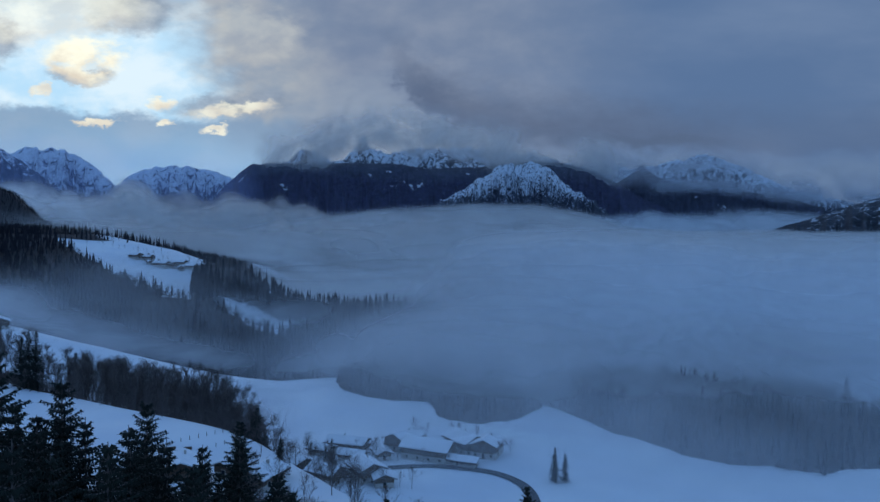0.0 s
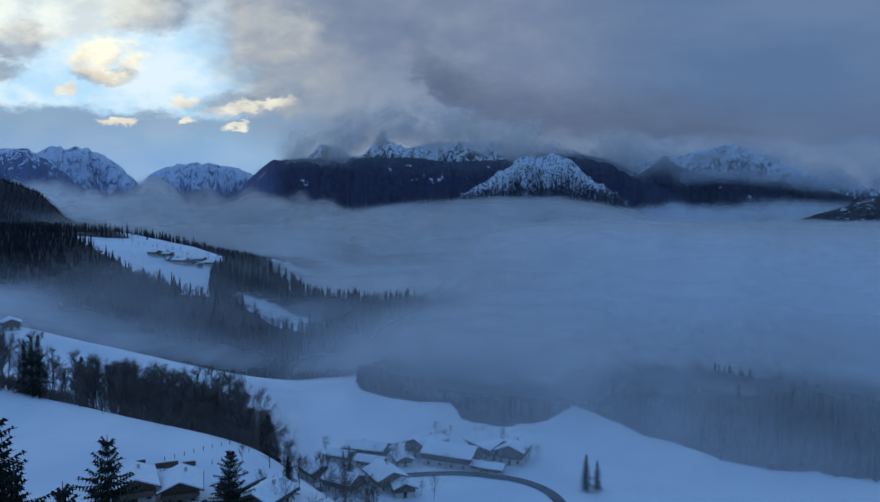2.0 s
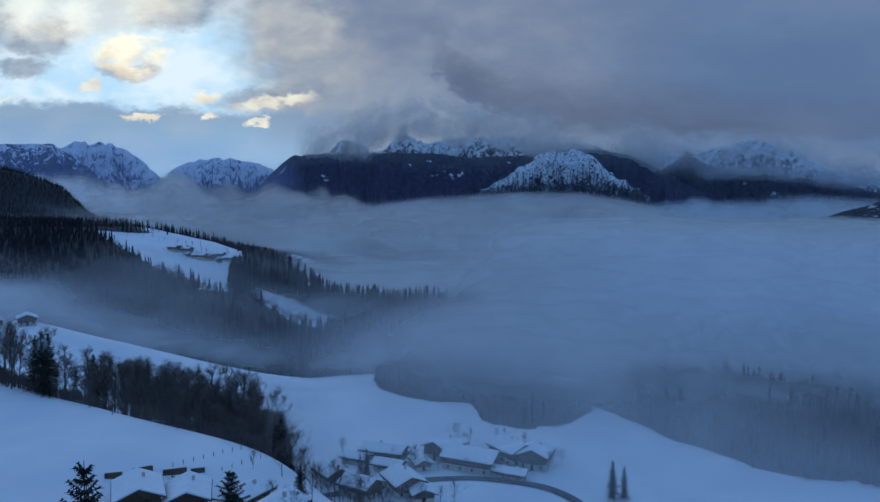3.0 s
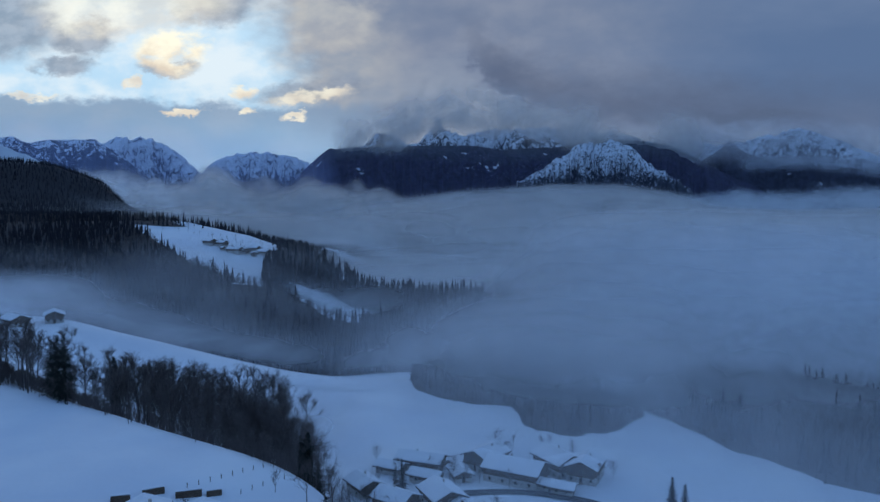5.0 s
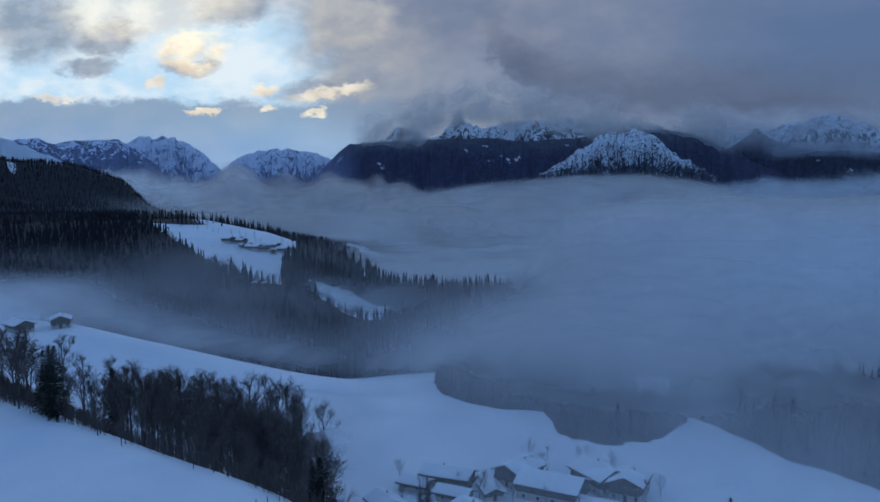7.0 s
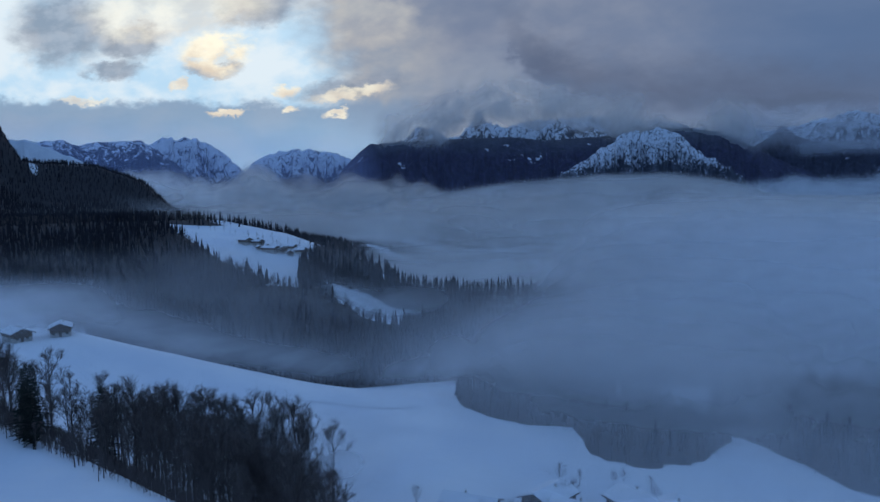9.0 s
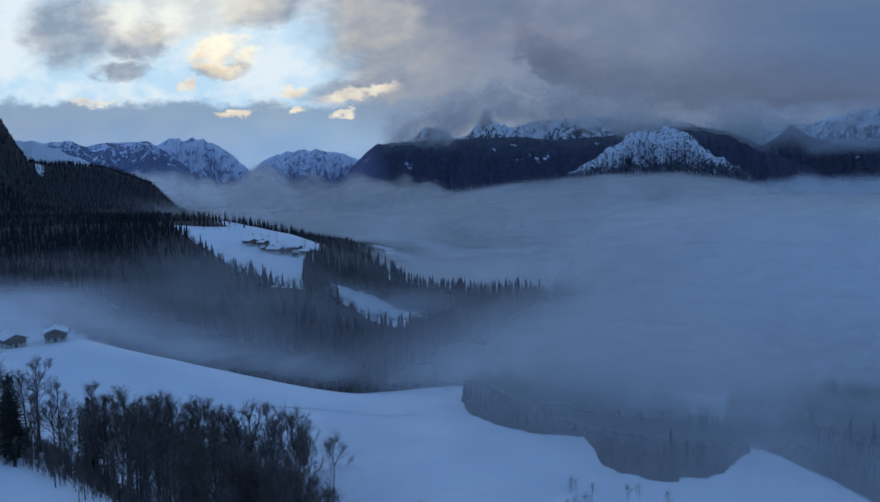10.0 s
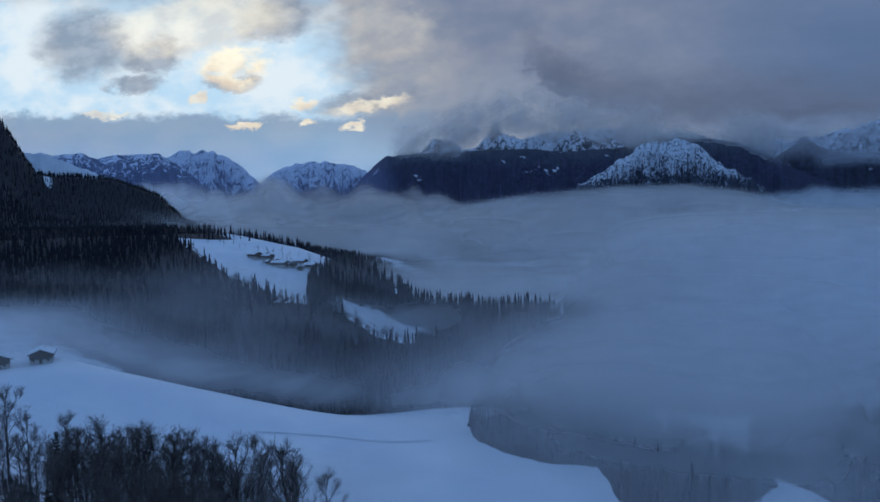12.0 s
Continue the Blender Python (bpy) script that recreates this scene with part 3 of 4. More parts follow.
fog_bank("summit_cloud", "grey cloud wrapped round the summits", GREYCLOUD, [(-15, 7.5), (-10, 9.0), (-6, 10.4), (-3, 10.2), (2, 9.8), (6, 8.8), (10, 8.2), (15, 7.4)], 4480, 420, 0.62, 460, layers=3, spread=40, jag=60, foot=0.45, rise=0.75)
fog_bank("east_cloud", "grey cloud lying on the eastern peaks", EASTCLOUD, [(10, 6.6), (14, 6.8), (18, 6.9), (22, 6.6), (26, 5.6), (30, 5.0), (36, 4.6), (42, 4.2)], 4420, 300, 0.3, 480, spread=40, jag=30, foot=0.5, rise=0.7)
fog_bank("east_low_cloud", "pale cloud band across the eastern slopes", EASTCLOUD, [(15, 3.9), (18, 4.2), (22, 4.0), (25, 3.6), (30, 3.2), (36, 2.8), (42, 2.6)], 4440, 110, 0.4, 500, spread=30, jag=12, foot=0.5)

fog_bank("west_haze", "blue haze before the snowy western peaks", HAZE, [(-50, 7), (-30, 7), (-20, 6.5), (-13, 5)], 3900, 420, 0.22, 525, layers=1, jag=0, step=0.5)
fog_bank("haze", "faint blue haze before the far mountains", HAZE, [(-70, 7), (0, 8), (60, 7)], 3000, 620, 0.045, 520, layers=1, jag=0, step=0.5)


# ---- far woods: many small jagged conifers in one mesh ----
def wood_spots(x0, x1, y0, y1, gap, seed, thin=0.5):
    rng = np.random.default_rng(seed)
    gx, gy = np.meshgrid(np.arange(x0, x1, gap), np.arange(y0, y1, gap))
    x = (gx + rng.uniform(-0.5, 0.5, gx.shape) * gap).ravel()
    y = (gy + rng.uniform(-0.5, 0.5, gx.shape) * gap).ravel()
    ok = woods(x, y) > thin * rng.uniform(0.4, 1.6, x.shape)
    x, y = x[ok], y[ok]
    kind = fbm(x / 55, y / 55, seed, 3) * 1.4 + rng.uniform(-0.5, 0.5, x.shape)
    return x, y, land(x, y), kind, rng


def conifer_mass(x, y, z, h, rng, tiers=5, sides=6):
    n = len(x)
    verts, faces, base = [], [], 0
    slim = rng.uniform(0.75, 1.2, n)
    for k in range(tiers):
        lo = 0.08 + 0.18 * k
        hi = min(lo + 0.34, 1.0)
        rad = (0.135 - 0.024 * k) * h * slim
        ang = np.arange(sides) * 2 * np.pi / sides + k * 0.5
        wob = rng.uniform(0.5, 1.3, (n, sides))
        ring = np.stack([x[:, None] + np.cos(ang) * rad[:, None] * wob, y[:, None] + np.sin(ang) * rad[:, None] * wob, (z + lo * h)[:, None] + h[:, None] * rng.uniform(-0.07, 0.03, (n, sides))], -1)
        tip = np.stack([x, y, z + hi * h], -1)[:, None, :]
        verts.append(np.concatenate([ring, tip], 1).reshape(-1, 3))
        i = base + np.arange(n)[:, None] * (sides + 1)
        j = np.arange(sides)[None, :]
        faces.append(np.stack([i + j, i + (j + 1) % sides, np.broadcast_to(i + sides, (n, sides))], -1).reshape(-1, 3))
        base += n * (sides + 1)
    return np.vstack(verts), np.vstack(faces)


def bare_mass(x, y, z, h, rng, spikes=26):
    """Leafless crowns as a trunk and a burst of thin upright branches."""
    n = len(x)
    a = rng.uniform(0, 2 * np.pi, (n, spikes))
    f0 = rng.uniform(0.2, 0.7, (n, spikes))
    out0 = rng.uniform(0.0, 0.12, (n, spikes))
    out1 = rng.uniform(0.03, 0.24, (n, spikes))
    f1 = np.minimum(f0 + rng.uniform(0.18, 0.45, (n, spikes)), 1.02 - 0.8 * out1)
    f0[:, 0], f1[:, 0], out0[:, 0], out1[:, 0] = -0.02, 0.9, 0, 0.01
    wide = np.full((n, spikes), 0.009)
    wide[:, 0] = 0.013
    H = h[:, None]
    cx, cy = np.cos(a), np.sin(a)
    foot = np.stack([x[:, None] + cx * out0 * H, y[:, None] + cy * out0 * H, z[:, None] + f0 * H], -1)
    head = np.stack([x[:, None] + cx * out1 * H, y[:, None] + cy * out1 * H, z[:, None] + f1 * H], -1)
    w = (wide * H)[..., None]
    corners = [foot + w * np.array(d) for d in ((1.0, 0, 0), (-0.5, 0.87, 0), (-0.5, -0.87, 0))] + [head]
    verts = np.stack(corners, 2).reshape(-1, 3)
    i = np.arange(n * spikes)[:, None] * 4
    faces = np.concatenate([i + np.array(t) for t in ((0, 1, 3), (1, 2, 3), (2, 0, 3))])
    return verts, faces


def far_woods(name, label, box_, gap, tall, seed, conifers=0.0, thin=0.5):
    x, y, z, kind, rng = wood_spots(*box_, gap, seed, thin)
    h = tall * rng.uniform(0.6, 1.25, len(x))
    dark = kind < conifers
    v, f = conifer_mass(x[dark], y[dark], z[dark], h[dark], rng)
    tagged(new(name, mesh_of(name, v, f, CONIFER, False)), label, "forest", kind="stuff")
    v, f = bare_mass(x[~dark], y[~dark], z[~dark], 0.85 * h[~dark], rng)
    tagged(new("bare_" + name, mesh_of("bare_" + name, v, f, FARBARE, False)), "leafless broadleaf trees between the conifers", "forest", kind="stuff")


far_woods("hill_woods", "dark conifer forest covering the hill", (-1420, -700, 430, 1750), 6.0, 10, 61, 0.75)
far_woods("slope_woods", "dark conifers and bare trees on the lower hill", (-700, -240, 400, 1400), 6.0, 11, 63, 0.35)
far_woods("farm_woods", "tall mixed trees beside the hill farm", (-240, -132, 645, 790), 5.4, 19, 66, 0.3)
far_woods("valley_woods", "misty mixed woods on the valley floor", (-420, 240, 390, 645), 5.6, 14, 62, -0.1)
far_woods("ridge_woods", "dark mixed woods on the low valley ridge", (-132, 240, 645, 800), 6.0, 17, 67, 0.1)
far_woods("fog_woods", "mixed woods fading into the fog beyond the village", (-60, 240, 240, 440), 4.0, 11, 64, -0.6)


# ---- trees ----
def part(name, bm, mat, parent, label=""):
    """One mesh under a thing or under a part; bm is a bmesh or a ready mesh."""
    if isinstance(bm, bmesh.types.BMesh):
        me = bpy.data.meshes.new(name)
        bm.to_mesh(me)
        bm.free()
        me.materials.append(mat)
    else:
        me = bm
    ob = new(name, me)
    ob.parent = parent
    return tagged(ob, label) if label else ob


class Strokes:
    """Collects tapered three-sided sticks and flat blades for one mesh."""

    def __init__(self):
        self.v, self.f = [], []

    def stick(self, points, radii, sides=3):
        base = len(self.v)
        for i, p in enumerate(points):
            q = points[min(i + 1, len(points) - 1)] - points[max(i - 1, 0)]
            a = q.orthogonal().normalized()
            b = q.cross(a).normalized()
            for k in range(sides):
                t = 2 * math.pi * k / sides
                self.v.append(p + (a * math.cos(t) + b * math.sin(t)) * radii[i])
        for i in range(len(points) - 1):
            for k in range(sides):
                n = (k + 1) % sides
                a0, a1, b0, b1 = base + i * sides + k, base + i * sides + n, base + (i + 1) * sides + k, base + (i + 1) * sides + n
                self.f.append((a0, a1, b1)), self.f.append((a0, b1, b0))

    def blade(self, p, q, wide, tip=0.2):
        """A thin twig or needle spray: a three-sided spike from p to q."""
        d = q - p
        a = d.orthogonal().normalized() * wide
        b = d.cross(a).normalized() * wide
        i = len(self.v)
        self.v += [p + a, p - a * 0.5 + b * 0.8, p - a * 0.5 - b * 0.8, q]
        self.f += [(i, i + 1, i + 3), (i + 1, i + 2, i + 3), (i + 2, i, i + 3)]

    def mesh(self, name, mat):
        return mesh_of(name, [tuple(v) for v in self.v], self.f, mat, False)


def turned(d, angle, rng):
    """d bent by an angle to a random side."""
    side = d.orthogonal().normalized()
    side.rotate(Matrix.Rotation(rng.uniform(0, 2 * math.pi), 3, d))
    return (d * math.cos(angle) + side * math.sin(angle)).normalized()


def bare_tree(tall, seed, label, spread=0.45, clear=0.35, limbs=13, twigs=8, group="bare trees of the wood belt", name="bare_tree"):
    """A leafless broadleaf: a trunk that forks upward into limbs, boughs and a haze of twigs."""
    rng = random.Random(seed)
    wood, fine = Strokes(), Strokes()
    lean = Vector((rng.uniform(-0.05, 0.05), rng.uniform(-0.05, 0.05), 1))
    trunk = [Vector((0, 0, -0.6))]
    for k in range(1, 8):
        trunk.append(Vector((lean.x * tall * k / 7 + rng.uniform(-0.02, 0.02) * tall * k / 7, lean.y * tall * k / 7 + rng.uniform(-0.02, 0.02) * tall * k / 7, tall * 0.86 * k / 7)))
    thick = tall * 0.0115
    wood.stick(trunk, [thick * (1.25 - 1.12 * k / 7) for k in range(8)], 5)
    for i in range(limbs):
        f = clear + (0.97 - clear) * (i + rng.random()) / limbs
        k = min(int(f * 7), 6)
        p = trunk[k].lerp(trunk[k + 1], f * 7 - k)
        long = tall * spread * (1.05 - 0.75 * (f - clear) / (1 - clear)) * rng.uniform(0.75, 1.15)
        d = turned(Vector((0, 0, 1)), rng.uniform(0.5, 0.95) * (1.15 - 0.6 * f), rng)
        pts = [p]
        for s in range(3):
            d = (turned(d, rng.uniform(0.05, 0.3), rng) + Vector((0, 0, 0.16))).normalized()
            pts.append(pts[-1] + d * long / 3)
        wood.stick(pts, [thick * 0.42, thick * 0.3, thick * 0.2, thick * 0.08])
        for b in range(6):
            g = rng.uniform(0.25, 1.0)
            j = min(int(g * 3), 2)
            bp = pts[j].lerp(pts[j + 1], g * 3 - j)
            bd = (turned((pts[j + 1] - pts[j]).normalized(), rng.uniform(0.4, 0.9), rng) + Vector((0, 0, 0.15))).normalized()
            bl = long * rng.uniform(0.25, 0.5)
            mid = bp + bd * bl * 0.5
            end = mid + (turned(bd, 0.3, rng) + Vector((0, 0, 0.12))).normalized() * bl * 0.5
            wood.stick([bp, mid, end], [thick * 0.17, thick * 0.11, thick * 0.05])
            for w in range(twigs):
                h = rng.uniform(0.1, 1.0)
                tp = bp.lerp(mid, h * 2) if h < 0.5 else mid.lerp(end, h * 2 - 1)
                td = (turned(bd, rng.uniform(0.3, 1.0), rng) + Vector((0, 0, 0.2))).normalized()
                tl = rng.uniform(0.035, 0.075) * tall
                fine.blade(tp, tp + td * tl, 0.0011 * tall)
                fine.blade(tp + td * tl * 0.45, tp + td * tl * 0.5 + turned(td, 0.6, rng) * tl * 0.6, 0.0009 * tall)
                fine.blade(tp + td * tl * 0.7, tp + td * tl * 0.7 + turned(td, 0.8, rng) * tl * 0.5, 0.0009 * tall)
    reach = tall / max(p.z for p in fine.v)
    wood.v, fine.v = [p * reach for p in wood.v], [p * reach for p in fine.v]
    tree = tagged(new(name), label, "tree", group)
    part("trunk", wood.mesh("trunk", BARK), None, tree)
    part("crown", fine.mesh("crown", TWIG), None, tree, "haze of fine bare twigs")
    return tree


def spruce(tall, seed, label, wide=0.19, group="dark spruces by the houses", bare=0.08, gap=0.040):
    """A spruce: whorls of drooping boughs with hanging sprays, shorter towards a pointed tip."""
    rng = random.Random(seed)
    wood, fine = Strokes(), Strokes()
    wood.stick([Vector((0, 0, -0.6)), Vector((0, 0, tall * 0.5)), Vector((0, 0, tall))], [tall * 0.013, tall * 0.008, 0.02], 6)
    f = bare
    while f < 0.985:
        z = tall * f
        reach = tall * wide * (1 - f) ** 0.78 * rng.uniform(0.72, 1.12) + 0.12
        count = 7 if f < 0.85 else 5
        turn = rng.uniform(0, 6.28)
        for k in range(count):
            a = turn + 6.283 * k / count + rng.uniform(-0.3, 0.3)
            long = reach * rng.uniform(0.6, 1.15)
            rise = rng.uniform(-0.05, 0.18) + 0.5 * max(f - 0.8, 0) / 0.2
            out = Vector((math.cos(a), math.sin(a), 0))
            pts = [Vector((0, 0, z)) + out * long * s + Vector((0, 0, long * (rise * s - 0.52 * s * s * (1.1 - f) + 0.18 * s ** 4))) for s in (0, 0.35, 0.7, 1.0)]
            wood.stick(pts, [0.05, 0.04, 0.025, 0.01])
            side = Vector((-math.sin(a), math.cos(a), 0))
            n = max(4, int(long / 0.19))
            for s in range(n):
                g = (s + 0.7) / n
                j = min(int(g / 0.36), 2)
                p = pts[j].lerp(pts[j + 1], min((g - (0, 0.35, 0.7)[j]) / (0.35, 0.35, 0.3)[j], 1))
                w = (0.42 + 0.12 * long) * (1.15 - 0.75 * g) * rng.uniform(0.7, 1.2)
                hang = rng.uniform(0.25, 0.6)
                for sg in (-1, 1):
                    q = p + side * sg * w * 0.75 + out * w * 0.4 - Vector((0, 0, hang * w * 1.1))
                    fine.blade(p, q, 0.065 + 0.02 * w)
                fine.blade(p, p + out * w * 0.25 - Vector((0, 0, w * rng.uniform(0.6, 1.4))), 0.07)
            fine.blade(pts[2], pts[3] + out * 0.25 - Vector((0, 0, 0.12)), 0.07)
        f += gap * rng.uniform(0.75, 1.25) * (0.6 + 0.5 * (1 - f))
    tree = tagged(new("spruce_tree"), label, "tree", group)
    part("trunk", wood.mesh("trunk", BARK), None, tree)
    part("crown", fine.mesh("crown", NEEDLE), None, tree, "dark drooping needle boughs")
    return tree


def stand(tree, x, y, size=1.0, turn=0.0, first=False):
    """Puts a tree, or a copy of it, on the ground."""
    m = pose(x, y, float(land(x, y)), 0, 0, turn)
    if first:
        tree.matrix_world = m
        tree.scale = (size, size, size)
        return tree
    ob = copy_thing(tree, m)
    ob.scale = (size, size, size)
    return ob


def scatter(kinds, spots):
    """kinds: trees of 20 m; spots: x, y, height. The first use of a kind is the tree itself."""
    rng = random.Random(5)
    used = set()
    for i, (x, y, h, k) in enumerate(spots):
        t = kinds[k % len(kinds)]
        stand(t, x, y, h / 20.0, rng.uniform(0, 360), k % len(kinds) not in used)
        used.add(k % len(kinds))


def undergrowth():
    """Leafless brush filling the belt between its trunks."""
    rng = np.random.default_rng(71)
    x = rng.uniform(-188, -46, 1500)
    d = rng.uniform(0, 1, 1500) ** 1.6
    deep = np.where(x < -110, np.maximum(258 + 0.7 * (x + 110) - rim_y(x), 14), np.minimum(260 - rim_y(x), 74 - 60 * (np.maximum(x + 95, 0) / 50) ** 2))
    y = rim_y(x) + 1.0 + d * np.maximum(deep, 8)
    h = rng.uniform(2.0, 4.5, 1500) + 1.5 * sm(d, 0.0, 0.3)
    v, f = bare_mass(x, y, land(x, y), h, rng, 22)
    tagged(new("undergrowth", mesh_of("undergrowth", v, f, TWIG, False)), "dense leafless brush between the trunks of the belt", "undergrowth", kind="stuff")


undergrowth()
BEECH = "tall leafless beech with dark upright branches in snow"
beeches = [bare_tree(20, 100 + i, BEECH, spread=(0.40, 0.36, 0.46, 0.34, 0.42, 0.38)[i], clear=(0.30, 0.36, 0.25, 0.42, 0.33, 0.22)[i], limbs=(14, 12, 15, 12, 14, 16)[i]) for i in range(6)]


def belt_spots():
    rng = random.Random(11)
    spots = []
    x = -188.0
    while x < -51:
        y = float(rim_y(x)) + 1.5
        deep = 52 if x < -135 else 74 if x < -95 else 74 - 60 * ((x + 95) / 50) ** 2
        deep = min(deep, max(258 + 0.7 * (x + 110) - y, 14) if x < -110 else 260 - y)
        end = y + max(deep, 8)
        while y < end:
            px, py = x + rng.uniform(-2.6, 2.6), y + rng.uniform(-2.4, 2.4)
            back = (py - float(rim_y(px))) / 74
            top = 108.0 - 3.0 * float(sm(back, 0.15, 0.8)) - 1.0 * float(sm(px, -92, -70)) - 5.0 * float(sm(px, -64, -52)) + 10 * float(sm(px, -122, -142)) * (1 - 0.5 * back) + rng.uniform(-5, 1.0)
            h = min(max(top - float(land(px, py)), 6.5), 28)
            if rng.random() < (0.98 if back < 0.35 else 0.8 if back < 0.65 else 0.5):
                spots.append((px, py, h, rng.randrange(6)))
            y += rng.uniform(5.0, 7.8)
        x += rng.uniform(4.0, 5.2)
    return spots


# the tall back row stands clear of the rest
BACK_ROW = ((-90.8, 249, 101), (-90, 254, 100.5), (-86, 256, 99.5), (-81, 260, 98), (-77.5, 257, 97), (-95, 252, 99), (-101, 255, 100), (-107, 256, 100.5), (-113.7, 255.7, 101.5), (-118, 258, 101.5),
            (-123, 252, 104), (-129, 247, 106), (-84, 252, 98), (-104, 250, 100), (-111, 250, 102), (-71, 260, 91), (-74, 254, 94))
scatter(beeches, belt_spots() + [(x, y, top + 1 - float(land(x, y)), i) for i, (x, y, top) in enumerate(BACK_ROW)])
# small trees and scrub down the bank and round the houses
shrubs = [bare_tree(20, 150 + i, "small leafless fruit tree with a rounded crown", spread=0.62, clear=0.2, limbs=15, twigs=8, group="small trees on the bank", name="fruit_tree") for i in range(3)]
rng = random.Random(21)
SMALL = [(-39.2, 156.7, 8.5), (-46, 160, 4.5), (-58, 150, 4.0), (-33, 150, 6), (-30, 143, 7), (-26, 150, 5), (-36, 139, 6), (-24, 138, 7.5), (-29, 128, 8), (-19, 127, 8), (-14, 119, 9), (-22, 116, 8)]
for i in range(46):
    x = rng.uniform(-48, 6)
    SMALL.append((x, float(rim_y(x)) + rng.uniform(4, 34), rng.uniform(6, 11)))
for x, y in ((-39, 251), (-30, 256), (-26, 251.6), (-22, 252), (-10, 281), (-4, 284), (5.8, 285), (9, 286), (24.8, 264), (27, 259), (-12, 226), (-8, 225), (-17, 223), (16, 282), (-44, 243), (-5, 250), (-48, 262), (-30, 225), (-38, 226), (-14, 251), (3, 262), (22, 254), (20, 266), (6, 274), (-6, 272), (-9, 269), (-23, 250), (-18, 251), (-26, 256), (-44, 245), (-51, 241), (15, 270)):
    SMALL.append((x, y, rng.uniform(5, 9)))
scatter(shrubs, [(x, y, h, i) for i, (x, y, h) in enumerate(SMALL)])

firs = [spruce(20, 200 + i, "tall dark spruce with drooping branches above the snow", wide=(0.31, 0.26, 0.34, 0.24)[i]) for i in range(4)]
FIRS = [(-29.5, 71.5, 27, 0), (-24.8, 88.5, 21.5, 2), (-35.3, 66.2, 29.8, 0), (-33.8, 72, 22, 3), (-41, 62, 29, 2), (-47, 66, 26, 0), (-40, 74, 22, 1), (-31, 61, 22, 2), (-26, 66, 21, 3), (-36, 57, 24, 0),
        (-23, 74, 19, 1), (-47, 76, 20, 3), (-20, 64, 20, 0), (-28, 82, 17, 1), (-44, 56, 25, 3), (-52, 60, 27, 1), (-23, 56, 22, 2),
        (-5.4, 76, 16, 3), (9.7, 75.5, 17.5, 1), (3, 72, 14, 0), (-119, 209, 18, 3), (-128, 217, 16, 3), (-123.5, 213, 17.5, 3), (-117.5, 229, 21, 3), (-46.4, 181.5, 13.0, 2), (-48.5, 183, 11.5, 0), (-45.0, 184, 10, 2),
        (-36, 240, 10.5, 3), (-38.5, 243, 7, 1), (39, 233, 12, 3), (42.5, 233.5, 10, 1), (-31, 139, 7.5, 2),
        (-35, 53, 27, 3), (-31, 58, 26, 2), (-27.5, 50, 27, 0), (-24, 55, 26, 3), (-20.5, 52, 25, 1), (-17.5, 60, 23, 2), (-14, 50, 24, 3), (-40, 56, 27, 1), (-37, 48, 28, 2), (-11.5, 63, 18, 0), (-22.5, 63, 22, 3), (-33, 55, 29.5, 1), (-29, 51, 28.5, 2), (-25, 57, 27.5, 0), (-20, 52, 27.5, 3), (-16, 57, 26.5, 1), (-12, 53, 24.5, 2), (-36, 49, 30.5, 3), (-38, 60, 33, 0), (-22, 47, 28.5, 1), (-30, 60, 27.5, 3), (-17, 49, 26.5, 2),
        (-45, 55, 29.5, 1), (-41, 51, 30.5, 2), (-33, 44, 29.5, 0), (-26, 43, 29.5, 3), (-14, 62, 22.5, 0), (-21, 63, 24.5, 1), (-10, 60, 20.5, 3), (-37, 65, 26.5, 2), (-49, 60, 28.5, 0), (-27, 65, 24.5, 1), (-8, 66, 17.5, 2)]
rng = random.Random(57)
FIRS += [(rng.uniform(-50, -14), rng.uniform(54, 84), rng.uniform(12, 18), i) for i in range(34)]
scatter(firs, FIRS)
# leafless undergrowth trees among the spruces
lows = [bare_tree(20, 180 + i, "slender leafless tree among dark spruces", spread=0.42, clear=0.3, group="slender trees among the spruces", name="slender_tree") for i in range(2)]
scatter(lows, [(-24, 71, 20, 0), (-20.5, 80, 17, 1), (-29, 88, 16, 0), (-18, 88, 14, 1), (-13, 74, 17, 0), (-15.5, 86, 13, 1), (-36, 80, 17, 1), (-43, 70, 22, 0), (2.8, 75, 12, 1), (-11, 92, 11, 0), (-30, 76, 20, 1), (-50, 72, 20, 0), (-38, 69, 23, 1), (-22, 84, 17, 0), (-25.5, 79, 18, 1), (-17, 80, 15, 0), (-14, 83, 14, 1), (-19.5, 91, 13, 0), (-26.5, 75, 19, 0), (-33, 84, 14, 1), (-11.5, 79, 14, 0)])
# misty row of trees above the wooded valley
rng = random.Random(31)
row = []
for i in range(26):
    f = i / 25
    row.append((-302 + 122 * f + rng.uniform(-6, 6), 410 + 56 * f + rng.uniform(-9, 9), rng.uniform(8, 15), rng.randrange(4)))
copse_firs = [spruce(20, 230 + i, "small dark conifer standing in valley mist", wide=0.2, group="trees above the wooded valley", gap=0.05) for i in range(2)]
copse_bare = [bare_tree(20, 240 + i, "small leafless tree standing in valley mist", spread=0.5, clear=0.15, group="trees above the wooded valley", name="misty_tree") for i in range(2)]
scatter(copse_firs, [(x, y, h, k) for x, y, h, k in row if k < 2])
scatter(copse_bare, [(x, y, h, k) for x, y, h, k in row if k >= 2])


